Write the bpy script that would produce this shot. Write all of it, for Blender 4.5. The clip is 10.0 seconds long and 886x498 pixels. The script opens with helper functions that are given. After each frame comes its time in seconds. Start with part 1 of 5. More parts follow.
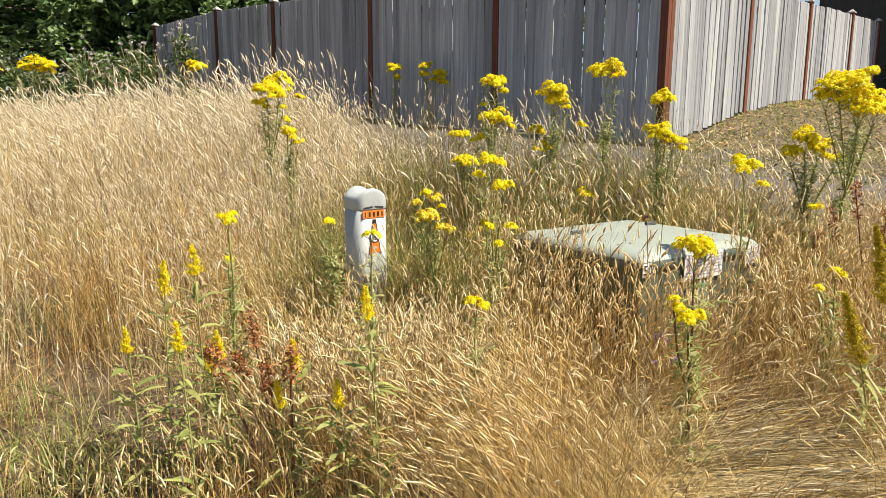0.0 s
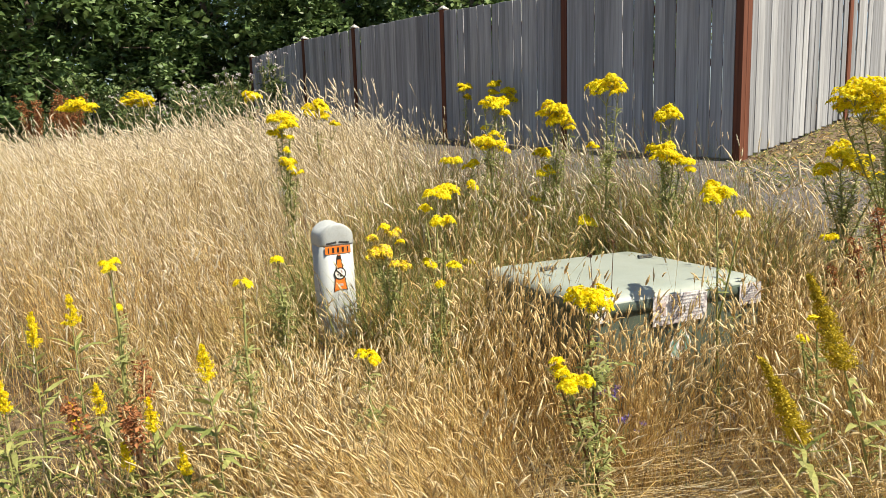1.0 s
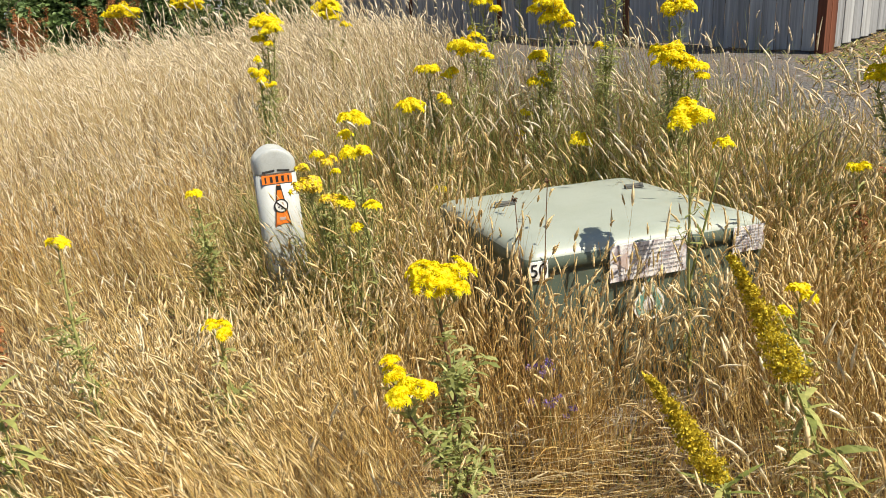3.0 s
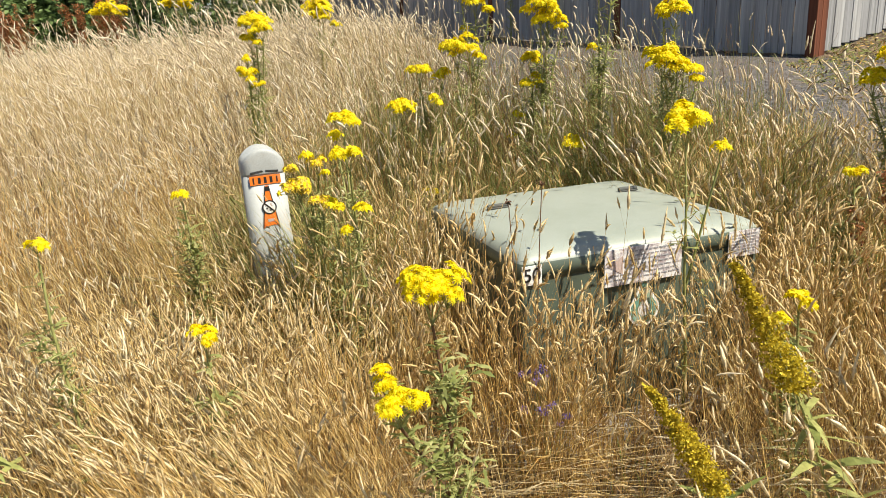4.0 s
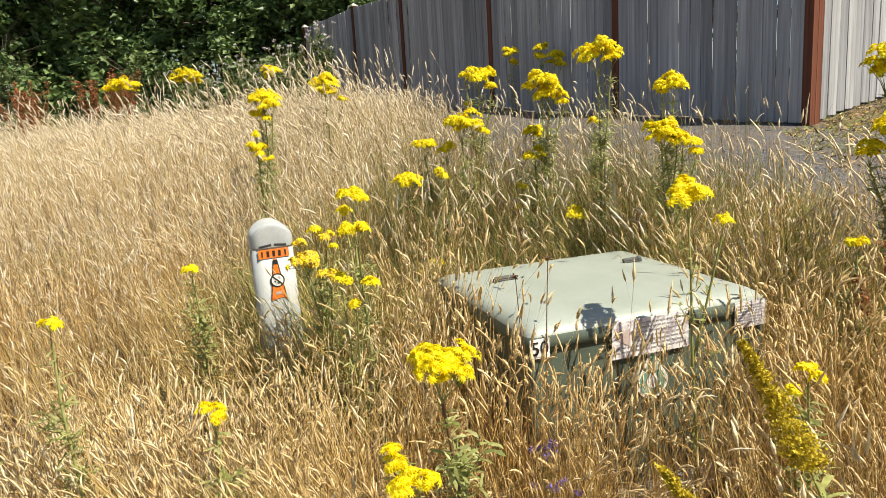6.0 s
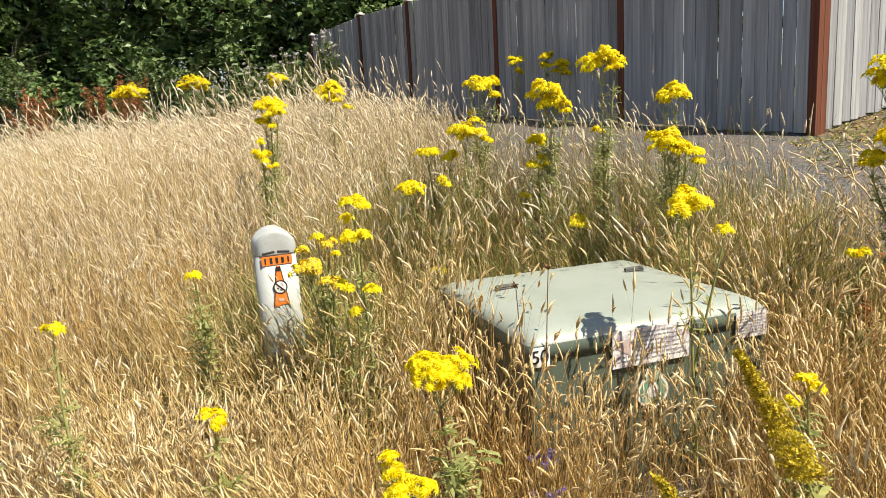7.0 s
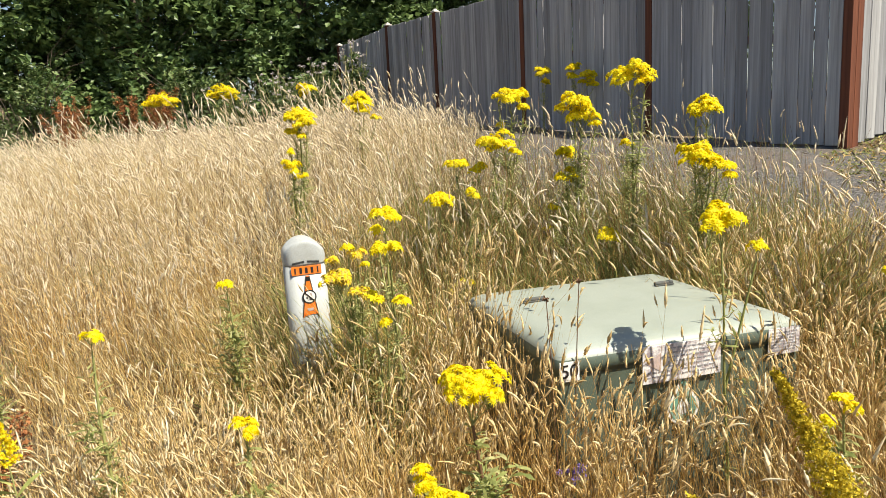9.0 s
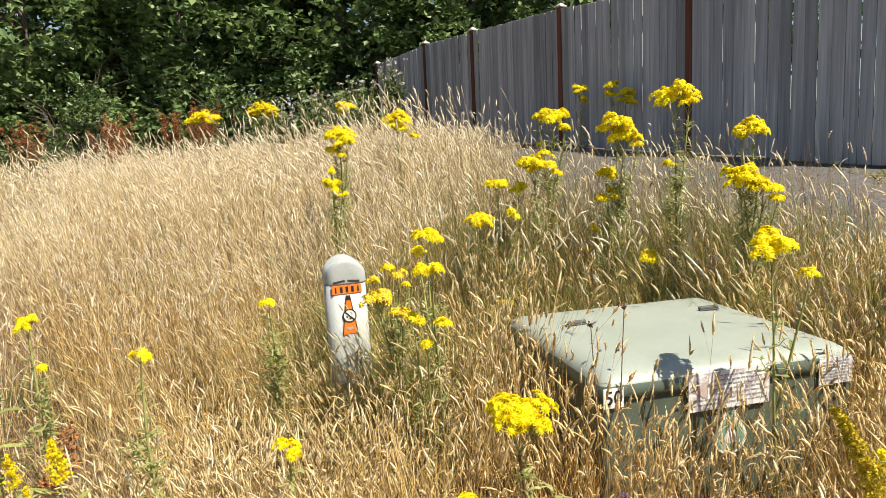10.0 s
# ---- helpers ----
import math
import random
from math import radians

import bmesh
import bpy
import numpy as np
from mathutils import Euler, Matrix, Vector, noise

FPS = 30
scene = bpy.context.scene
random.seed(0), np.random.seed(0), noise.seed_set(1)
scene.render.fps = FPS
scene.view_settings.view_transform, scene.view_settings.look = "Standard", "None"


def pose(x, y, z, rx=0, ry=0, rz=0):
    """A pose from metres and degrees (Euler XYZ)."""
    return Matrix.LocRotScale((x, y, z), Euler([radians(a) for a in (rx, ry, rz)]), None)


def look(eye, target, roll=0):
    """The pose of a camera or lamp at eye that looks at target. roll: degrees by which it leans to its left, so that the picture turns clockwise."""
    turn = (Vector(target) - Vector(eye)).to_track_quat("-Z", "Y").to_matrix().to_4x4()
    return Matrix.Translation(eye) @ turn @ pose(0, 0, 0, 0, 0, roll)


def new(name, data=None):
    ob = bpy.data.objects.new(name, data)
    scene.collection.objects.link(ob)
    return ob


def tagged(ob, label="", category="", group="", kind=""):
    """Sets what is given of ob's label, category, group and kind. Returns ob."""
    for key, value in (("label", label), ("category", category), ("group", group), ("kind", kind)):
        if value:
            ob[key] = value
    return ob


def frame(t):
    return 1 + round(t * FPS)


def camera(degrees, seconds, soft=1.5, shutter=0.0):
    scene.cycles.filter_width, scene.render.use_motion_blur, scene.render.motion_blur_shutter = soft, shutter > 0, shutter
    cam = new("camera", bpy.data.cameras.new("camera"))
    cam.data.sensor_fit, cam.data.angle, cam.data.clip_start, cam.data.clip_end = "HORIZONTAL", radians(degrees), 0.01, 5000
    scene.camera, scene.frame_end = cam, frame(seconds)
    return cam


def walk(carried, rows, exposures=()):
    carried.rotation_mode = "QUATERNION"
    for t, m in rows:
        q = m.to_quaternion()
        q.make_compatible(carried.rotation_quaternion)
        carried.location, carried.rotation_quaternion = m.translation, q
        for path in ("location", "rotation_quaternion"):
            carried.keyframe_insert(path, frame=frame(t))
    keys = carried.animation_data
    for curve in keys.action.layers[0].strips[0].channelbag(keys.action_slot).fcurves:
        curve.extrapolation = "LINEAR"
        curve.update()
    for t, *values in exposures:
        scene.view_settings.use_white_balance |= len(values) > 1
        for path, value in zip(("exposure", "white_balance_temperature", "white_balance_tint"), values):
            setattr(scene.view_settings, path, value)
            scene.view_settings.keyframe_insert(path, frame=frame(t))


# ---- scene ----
cam = camera(63.1, 10.0, 0.6)
PATH = [
    (0, (0.703, -0.031, 1.157), (0.599, 1.935, 0.804), 0.3),
    (0.2, (0.817, 0.064, 1.182), (0.705, 2.031, 0.836), 0.0),
    (0.5, (1.079, 0.157, 1.163), (0.838, 2.118, 0.854), -1.9),
    (1, (1.379, 0.301, 1.205), (0.948, 2.23, 0.899), -1.7),
    (1.5, (1.595, 0.563, 1.22), (1.183, 2.478, 0.816), 0.3),
    (2, (1.813, 0.719, 1.218), (1.113, 2.528, 0.727), -3.9),
    (2.5, (1.874, 0.824, 1.231), (1.123, 2.578, 0.633), -5.0),
    (2.7, (1.84, 0.872, 1.228), (1.155, 2.665, 0.665), -3.2),
    (3.8, (1.784, 0.962, 1.225), (1.139, 2.76, 0.632), -3.5),
    (4, (1.784, 0.963, 1.222), (1.148, 2.772, 0.655), -2.9),
    (4.5, (1.79, 0.951, 1.234), (1.164, 2.787, 0.748), -3.9),
    (5, (1.783, 0.957, 1.239), (1.19, 2.81, 0.776), -4.8),
    (5.5, (1.776, 0.948, 1.249), (1.144, 2.801, 0.839), -3.8),
    (7, (1.796, 0.941, 1.253), (1.13, 2.79, 0.885), -3.1),
    (7.5, (1.792, 0.932, 1.257), (1.109, 2.783, 0.933), -2.7),
    (8, (1.788, 0.933, 1.254), (1.12, 2.788, 0.916), -2.8),
    (8.5, (1.783, 0.927, 1.259), (1.084, 2.769, 0.911), -2.8),
    (9, (1.78, 0.927, 1.266), (1.053, 2.759, 0.926), -2.8),
    (9.5, (1.777, 0.923, 1.281), (1.023, 2.75, 0.975), -3.0),
    (10, (1.754, 0.923, 1.287), (0.94, 2.726, 0.994), -2.6),
]
walk(cam, [(t, look(eye, target, roll)) for t, eye, target, roll in PATH], [(0.0, 0.94), (2.0, 0.72), (5.0, 0.75), (7.0, 0.85), (10.0, 0.86)])

# ---------------------------------------------------------------- world, sun
SUN_AZ, SUN_EL = -12.0, 55.0          # degrees from +x towards +y, degrees above the ground
world = bpy.data.worlds.new("world")
scene.world = world
world.use_nodes = True
wn = world.node_tree
sky = wn.nodes.new("ShaderNodeTexSky")
sky.sky_type = "NISHITA"
sky.sun_disc = False
sky.sun_elevation = radians(SUN_EL)
sky.sun_rotation = radians(90 - SUN_AZ)
wn.links.new(sky.outputs[0], wn.nodes["Background"].inputs[0])
wn.nodes["Background"].inputs[1].default_value = 0.068
sun = new("sun", bpy.data.lights.new("sun", "SUN"))
sun.data.energy, sun.data.angle, sun.data.color = 5.0, radians(0.53), (1.0, 0.92, 0.76)
_az, _el = radians(SUN_AZ), radians(SUN_EL)
SUN_DIR = Vector((math.cos(_az) * math.cos(_el), math.sin(_az) * math.cos(_el), math.sin(_el)))
sun.matrix_world = look(SUN_DIR * 30, (0, 0, 0))

# ---------------------------------------------------------------- materials


def mat(name):
    m = bpy.data.materials.new(name)
    m.use_nodes = True
    return m, m.node_tree.nodes, m.node_tree.links, m.node_tree.nodes["Principled BSDF"]


def ramp(ns, stops):
    r = ns.new("ShaderNodeValToRGB")
    e = r.color_ramp.elements
    while len(e) < len(stops):
        e.new(0.5)
    for k, (p, c) in zip(e, stops):
        k.position, k.color = p, (*c, 1)
    return r


def noise_node(ns, ls, scale, detail=3, vec=None, rough=0.6):
    n = ns.new("ShaderNodeTexNoise")
    n.inputs["Scale"].default_value, n.inputs["Detail"].default_value = scale, detail
    n.inputs["Roughness"].default_value = rough
    if vec is not None:
        ls.new(vec, n.inputs["Vector"])
    return n


def mix_col(ns, ls, fac, a, b, mode="MIX"):
    m = ns.new("ShaderNodeMix")
    m.data_type, m.blend_type = "RGBA", mode
    for sock, val in ((0, fac), (6, a), (7, b)):
        if isinstance(val, (int, float)):
            m.inputs[sock].default_value = val
        elif isinstance(val, tuple):
            m.inputs[sock].default_value = (*val, 1)
        else:
            ls.new(val, m.inputs[sock])
    return m.outputs[2]


def bump(ns, ls, p, height, strength, dist=0.002):
    b = ns.new("ShaderNodeBump")
    b.inputs["Strength"].default_value, b.inputs["Distance"].default_value = strength, dist
    ls.new(height, b.inputs["Height"])
    ls.new(b.outputs[0], p.inputs["Normal"])


def plant_mat(name, stops, patch=None, patch_scale=0.9, translucent=0.22, rough=0.6, spec=0.25):
    """Thin plant matter: a colour for each blade, patches over the field, light coming through."""
    m, ns, ls, p = mat(name)
    geo = ns.new("ShaderNodeNewGeometry")
    r = ramp(ns, stops)
    ls.new(geo.outputs["Random Per Island"], r.inputs[0])
    col = r.outputs[0]
    if patch:
        n = noise_node(ns, ls, patch_scale, 3, geo.outputs["Position"])
        f = ramp(ns, [(0.42, (0, 0, 0)), (0.62, (1, 1, 1))])
        ls.new(n.outputs[0], f.inputs[0])
        col = mix_col(ns, ls, f.outputs[0], col, mix_col(ns, ls, 0.75, col, patch))
    n2 = noise_node(ns, ls, 60, 2, geo.outputs["Position"])
    f2 = ramp(ns, [(0.3, (0.72, 0.7, 0.66)), (0.7, (1.12, 1.1, 1.06))])
    ls.new(n2.outputs[0], f2.inputs[0])
    col = mix_col(ns, ls, 1.0, col, f2.outputs[0], "MULTIPLY")
    ls.new(col, p.inputs["Base Color"])
    p.inputs["Roughness"].default_value = rough
    p.inputs["Specular IOR Level"].default_value = spec
    t = ns.new("ShaderNodeBsdfTranslucent")
    ls.new(col, t.inputs[0])
    mx = ns.new("ShaderNodeMixShader")
    mx.inputs[0].default_value = translucent
    ls.new(p.outputs[0], mx.inputs[1])
    ls.new(t.outputs[0], mx.inputs[2])
    ls.new(mx.outputs[0], ns["Material Output"].inputs[0])
    return m


def solid_mat(name, col, rough=0.5, metal=0.0, dirt=None, dirt_scale=9.0, grain=220.0, bump_k=0.15, dirt_at=(0.5, 0.75)):
    """Painted or moulded surface with stains at a large scale and grain at a small one."""
    m, ns, ls, p = mat(name)
    tc = ns.new("ShaderNodeTexCoord")
    g = noise_node(ns, ls, grain, 2, tc.outputs["Object"])
    gr = ramp(ns, [(0.3, tuple(c * 0.86 for c in col)), (0.7, tuple(min(1, c * 1.08) for c in col))])
    ls.new(g.outputs[0], gr.inputs[0])
    c = gr.outputs[0]
    if dirt:
        d = noise_node(ns, ls, dirt_scale, 5, tc.outputs["Object"], 0.7)
        dr = ramp(ns, [(dirt_at[0], (0, 0, 0)), (dirt_at[1], (1, 1, 1))])
        ls.new(d.outputs[0], dr.inputs[0])
        c = mix_col(ns, ls, dr.outputs[0], c, dirt)
    ls.new(c, p.inputs["Base Color"])
    p.inputs["Roughness"].default_value, p.inputs["Metallic"].default_value = rough, metal
    bump(ns, ls, p, g.outputs[0], bump_k, 0.001)
    return m


def wood_mat(name, dark, light, stain, rough=0.8):
    """Weathered upright board: long grain, a tone for each board, stains and knots."""
    m, ns, ls, p = mat(name)
    tc = ns.new("ShaderNodeTexCoord")
    info = ns.new("ShaderNodeObjectInfo")
    add = ns.new("ShaderNodeVectorMath")
    mul = ns.new("ShaderNodeMath")
    mul.operation = "MULTIPLY"
    mul.inputs[1].default_value = 37.0
    ls.new(info.outputs["Random"], mul.inputs[0])
    ls.new(tc.outputs["Object"], add.inputs[0])
    ls.new(mul.outputs[0], add.inputs[1])
    mp = ns.new("ShaderNodeMapping")
    mp.inputs["Scale"].default_value = (30, 30, 1.3)
    ls.new(add.outputs[0], mp.inputs[0])
    g = noise_node(ns, ls, 1.0, 5, mp.outputs[0], 0.65)
    r = ramp(ns, [(0.28, dark), (0.5, tuple((a + b) / 2 for a, b in zip(dark, light))), (0.72, light)])
    ls.new(g.outputs[0], r.inputs[0])
    mp2 = ns.new("ShaderNodeMapping")
    mp2.inputs["Scale"].default_value = (7, 7, 0.7)
    ls.new(add.outputs[0], mp2.inputs[0])
    s = noise_node(ns, ls, 1.0, 4, mp2.outputs[0], 0.7)
    sr = ramp(ns, [(0.45, (0, 0, 0)), (0.75, (0.8, 0.8, 0.8))])
    ls.new(s.outputs[0], sr.inputs[0])
    c = mix_col(ns, ls, sr.outputs[0], r.outputs[0], stain)
    tone = ramp(ns, [(0.0, (0.68, 0.68, 0.69)), (0.5, (0.96, 0.96, 0.97)), (1.0, (1.20, 1.19, 1.17))])
    ls.new(info.outputs["Random"], tone.inputs[0])
    c = mix_col(ns, ls, 1.0, c, tone.outputs[0], "MULTIPLY")
    ls.new(c, p.inputs["Base Color"])
    p.inputs["Roughness"].default_value = rough
    p.inputs["Specular IOR Level"].default_value = 0.25
    bump(ns, ls, p, g.outputs[0], 0.5, 0.004)
    return m


STRAW = plant_mat("straw", [(0.0, (0.26, 0.155, 0.05)), (0.25, (0.56, 0.40, 0.15)), (0.65, (0.73, 0.56, 0.235)), (1.0, (0.86, 0.72, 0.39))],
                  (0.60, 0.36, 0.10), 0.8, 0.15)
STRAW_PALE = plant_mat("straw_pale", [(0.0, (0.22, 0.16, 0.075)), (0.35, (0.47, 0.38, 0.21)), (1.0, (0.80, 0.71, 0.50))], (0.54, 0.42, 0.22), 0.6, 0.15)
STRAW_BROWN = plant_mat("straw_brown", [(0.0, (0.13, 0.07, 0.03)), (0.5, (0.28, 0.165, 0.065)), (1.0, (0.46, 0.30, 0.13))], None)
SEED = plant_mat("seed_head", [(0.0, (0.56, 0.40, 0.18)), (0.45, (0.78, 0.63, 0.36)), (1.0, (0.93, 0.86, 0.66))], (0.78, 0.60, 0.30), 0.9, 0.25)
SEED_PALE = plant_mat("seed_head_pale", [(0.0, (0.58, 0.47, 0.30)), (0.5, (0.80, 0.71, 0.53)), (1.0, (0.93, 0.88, 0.76))], (0.78, 0.66, 0.48), 0.7, 0.25)
GREEN = plant_mat("green_blade", [(0.0, (0.15, 0.19, 0.05)), (0.5, (0.28, 0.32, 0.10)), (1.0, (0.46, 0.44, 0.19))], None, translucent=0.4)
LITTER = plant_mat("litter", [(0.0, (0.06, 0.038, 0.02)), (0.5, (0.14, 0.095, 0.05)), (1.0, (0.36, 0.27, 0.16))], None, translucent=0.1)
RAG_LEAF = plant_mat("ragwort_leaf", [(0.0, (0.26, 0.31, 0.10)), (0.6, (0.42, 0.46, 0.18)), (1.0, (0.60, 0.60, 0.30))], None, translucent=0.5)
RAG_STEM = plant_mat("ragwort_stem", [(0.0, (0.22, 0.25, 0.08)), (1.0, (0.38, 0.38, 0.15))], None, translucent=0.05)
DEAD_STEM = plant_mat("dead_stem", [(0.0, (0.09, 0.05, 0.03)), (1.0, (0.20, 0.11, 0.06))], None, translucent=0.05)
PETAL = plant_mat("petal", [(0.0, (0.90, 0.73, 0.0)), (0.5, (0.94, 0.83, 0.008)), (1.0, (0.96, 0.90, 0.03))], None, translucent=0.5, rough=0.5)
PETAL_OLD = plant_mat("petal_faded", [(0.0, (0.62, 0.45, 0.03)), (1.0, (0.78, 0.62, 0.12))], None, translucent=0.3)
DISC = plant_mat("flower_disc", [(0.0, (0.84, 0.62, 0.0)), (1.0, (0.92, 0.74, 0.01))], None, translucent=0.05)
ROD = plant_mat("goldenrod", [(0.0, (0.86, 0.66, 0.005)), (0.5, (0.92, 0.77, 0.012)), (1.0, (0.95, 0.85, 0.05))], None, translucent=0.3)
ROD_BUD = plant_mat("goldenrod_bud", [(0.0, (0.31, 0.26, 0.02)), (0.5, (0.54, 0.425, 0.028)), (1.0, (0.76, 0.60, 0.05))], None, translucent=0.3)
ROD_LEAF = plant_mat("goldenrod_leaf", [(0.0, (0.18, 0.225, 0.06)), (1.0, (0.43, 0.44, 0.155))], None, translucent=0.3)
TREE_LEAF = plant_mat("tree_leaf", [(0.0, (0.060, 0.112, 0.038)), (0.6, (0.12, 0.20, 0.068)), (1.0, (0.24, 0.33, 0.125))], (0.19, 0.28, 0.10), 0.7, 0.3, 0.42, 0.45)
BRAMBLE = plant_mat("bramble_leaf", [(0.0, (0.05, 0.085, 0.026)), (0.6, (0.09, 0.14, 0.045)), (1.0, (0.17, 0.21, 0.08))], None, 0.7, 0.3, 0.42, 0.45)
DOCK = plant_mat("dock_seed", [(0.0, (0.24, 0.09, 0.035)), (1.0, (0.46, 0.21, 0.085))], None, translucent=0.2)
FLUFF = plant_mat("thistle_fluff", [(0.0, (0.42, 0.36, 0.40)), (0.6, (0.62, 0.58, 0.60)), (1.0, (0.82, 0.80, 0.80))], None, translucent=0.3)
VIOLET = plant_mat("violet_petal", [(0.0, (0.16, 0.12, 0.50)), (1.0, (0.34, 0.27, 0.72))], None, translucent=0.3)
BARK = solid_mat("bark", (0.12, 0.09, 0.065), 0.9, dirt=(0.05, 0.045, 0.035), grain=40, bump_k=0.8)
BOARD = wood_mat("weathered_board", (0.215, 0.217, 0.224), (0.47, 0.48, 0.495), (0.19, 0.187, 0.187))
POST = wood_mat("stained_post", (0.085, 0.028, 0.015), (0.19, 0.066, 0.034), (0.07, 0.028, 0.018), 0.7)
CAP = solid_mat("post_cap", (0.46, 0.44, 0.40), 0.7, dirt=(0.2, 0.13, 0.09))
BOLLARD = solid_mat("bollard_plastic", (0.39, 0.41, 0.405), 0.5, dirt=(0.29, 0.29, 0.26), dirt_scale=7, dirt_at=(0.58, 0.85))
SLOT = solid_mat("dark_recess", (0.03, 0.03, 0.03), 0.7)
ORANGE = solid_mat("orange_sticker", (0.86, 0.20, 0.02), 0.45, dirt=(0.66, 0.26, 0.10), dirt_scale=30)
BLACK = solid_mat("black_print", (0.02, 0.018, 0.018), 0.5)
WHITE = solid_mat("white_print", (0.78, 0.78, 0.76), 0.45, dirt=(0.52, 0.50, 0.46), dirt_scale=25)
REDTINT = solid_mat("faded_red_print", (0.48, 0.38, 0.35), 0.5)
SIGN = solid_mat("weathered_sign", (0.74, 0.72, 0.72), 0.5, dirt=(0.30, 0.25, 0.27), dirt_scale=24, dirt_at=(0.46, 0.60))
GREYPRINT = solid_mat("grey_print", (0.30, 0.30, 0.32), 0.5)
# one cabinet green twice: shade painted into the sides, sunlight into the lid top
CABINET_SHADED = solid_mat("cabinet_green_shaded", (0.085, 0.112, 0.086), 0.42, dirt=(0.06, 0.07, 0.055), dirt_scale=5, grain=500, bump_k=0.08)
CABINET_LIT = solid_mat("cabinet_green_lit", (0.305, 0.338, 0.298), 0.45, dirt=(0.235, 0.265, 0.22), dirt_scale=3.5, grain=400, bump_k=0.1, dirt_at=(0.45, 0.8))
STEEL = solid_mat("dull_steel", (0.06, 0.065, 0.06), 0.6, 0.0, dirt=(0.12, 0.08, 0.05))
CONCRETE = solid_mat("concrete", (0.36, 0.35, 0.33), 0.9, dirt=(0.22, 0.21, 0.19), grain=90, bump_k=0.6)
TEAL = solid_mat("teal_print", (0.14, 0.30, 0.24), 0.4, dirt=(0.60, 0.62, 0.55), dirt_scale=18)
STONE = solid_mat("pale_stone", (0.58, 0.54, 0.50), 0.9, dirt=(0.40, 0.35, 0.31), grain=60, bump_k=0.7)
SIDING = solid_mat("dark_siding", (0.045, 0.042, 0.042), 0.7, dirt=(0.07, 0.06, 0.055), dirt_scale=3)
ROOFING = solid_mat("roof_shingle", (0.09, 0.085, 0.085), 0.9, grain=60, bump_k=0.6)


def ground_mat():
    m, ns, ls, p = mat("dry_soil")
    geo = ns.new("ShaderNodeNewGeometry")
    a = noise_node(ns, ls, 45, 6, geo.outputs["Position"], 0.75)
    r = ramp(ns, [(0.3, (0.06, 0.042, 0.028)), (0.5, (0.15, 0.11, 0.072)), (0.7, (0.30, 0.23, 0.155))])
    ls.new(a.outputs[0], r.inputs[0])
    b = noise_node(ns, ls, 1.3, 4, geo.outputs["Position"])
    rb = ramp(ns, [(0.4, (0.75, 0.72, 0.7)), (0.65, (1.15, 1.1, 1.0))])
    ls.new(b.outputs[0], rb.inputs[0])
    ls.new(mix_col(ns, ls, 1.0, r.outputs[0], rb.outputs[0], "MULTIPLY"), p.inputs["Base Color"])
    p.inputs["Roughness"].default_value = 0.95
    bump(ns, ls, p, a.outputs[0], 0.8, 0.02)
    return m


def gravel_mat():
    m, ns, ls, p = mat("gravel")
    geo = ns.new("ShaderNodeNewGeometry")
    r = ramp(ns, [(0.0, (0.07, 0.066, 0.064)), (0.5, (0.14, 0.131, 0.124)), (1.0, (0.30, 0.28, 0.26))])
    ls.new(geo.outputs["Random Per Island"], r.inputs[0])
    ls.new(r.outputs[0], p.inputs["Base Color"])
    p.inputs["Roughness"].default_value = 0.9
    return m


def gravel_bed_mat():
    m, ns, ls, p = mat("gravel_bed")
    geo = ns.new("ShaderNodeNewGeometry")
    v = ns.new("ShaderNodeTexVoronoi")
    v.inputs["Scale"].default_value = 55
    ls.new(geo.outputs["Position"], v.inputs["Vector"])
    sep = ns.new("ShaderNodeSeparateColor")
    ls.new(v.outputs["Color"], sep.inputs[0])
    r = ramp(ns, [(0.0, (0.036, 0.034, 0.033)), (0.5, (0.080, 0.075, 0.072)), (1.0, (0.17, 0.158, 0.15))])
    ls.new(sep.outputs[0], r.inputs[0])
    n = noise_node(ns, ls, 1.6, 4, geo.outputs["Position"])
    f = ramp(ns, [(0.45, (0, 0, 0)), (0.68, (0.7, 0.7, 0.7))])
    ls.new(n.outputs[0], f.inputs[0])
    ls.new(mix_col(ns, ls, f.outputs[0], r.outputs[0], (0.13, 0.095, 0.07)), p.inputs["Base Color"])
    p.inputs["Roughness"].default_value = 0.95
    bump(ns, ls, p, v.outputs["Distance"], 0.9, 0.01)
    return m


SOIL = ground_mat()
GRAVEL_BED = gravel_bed_mat()
GRAVEL = gravel_mat()

# ---------------------------------------------------------------- mesh helpers


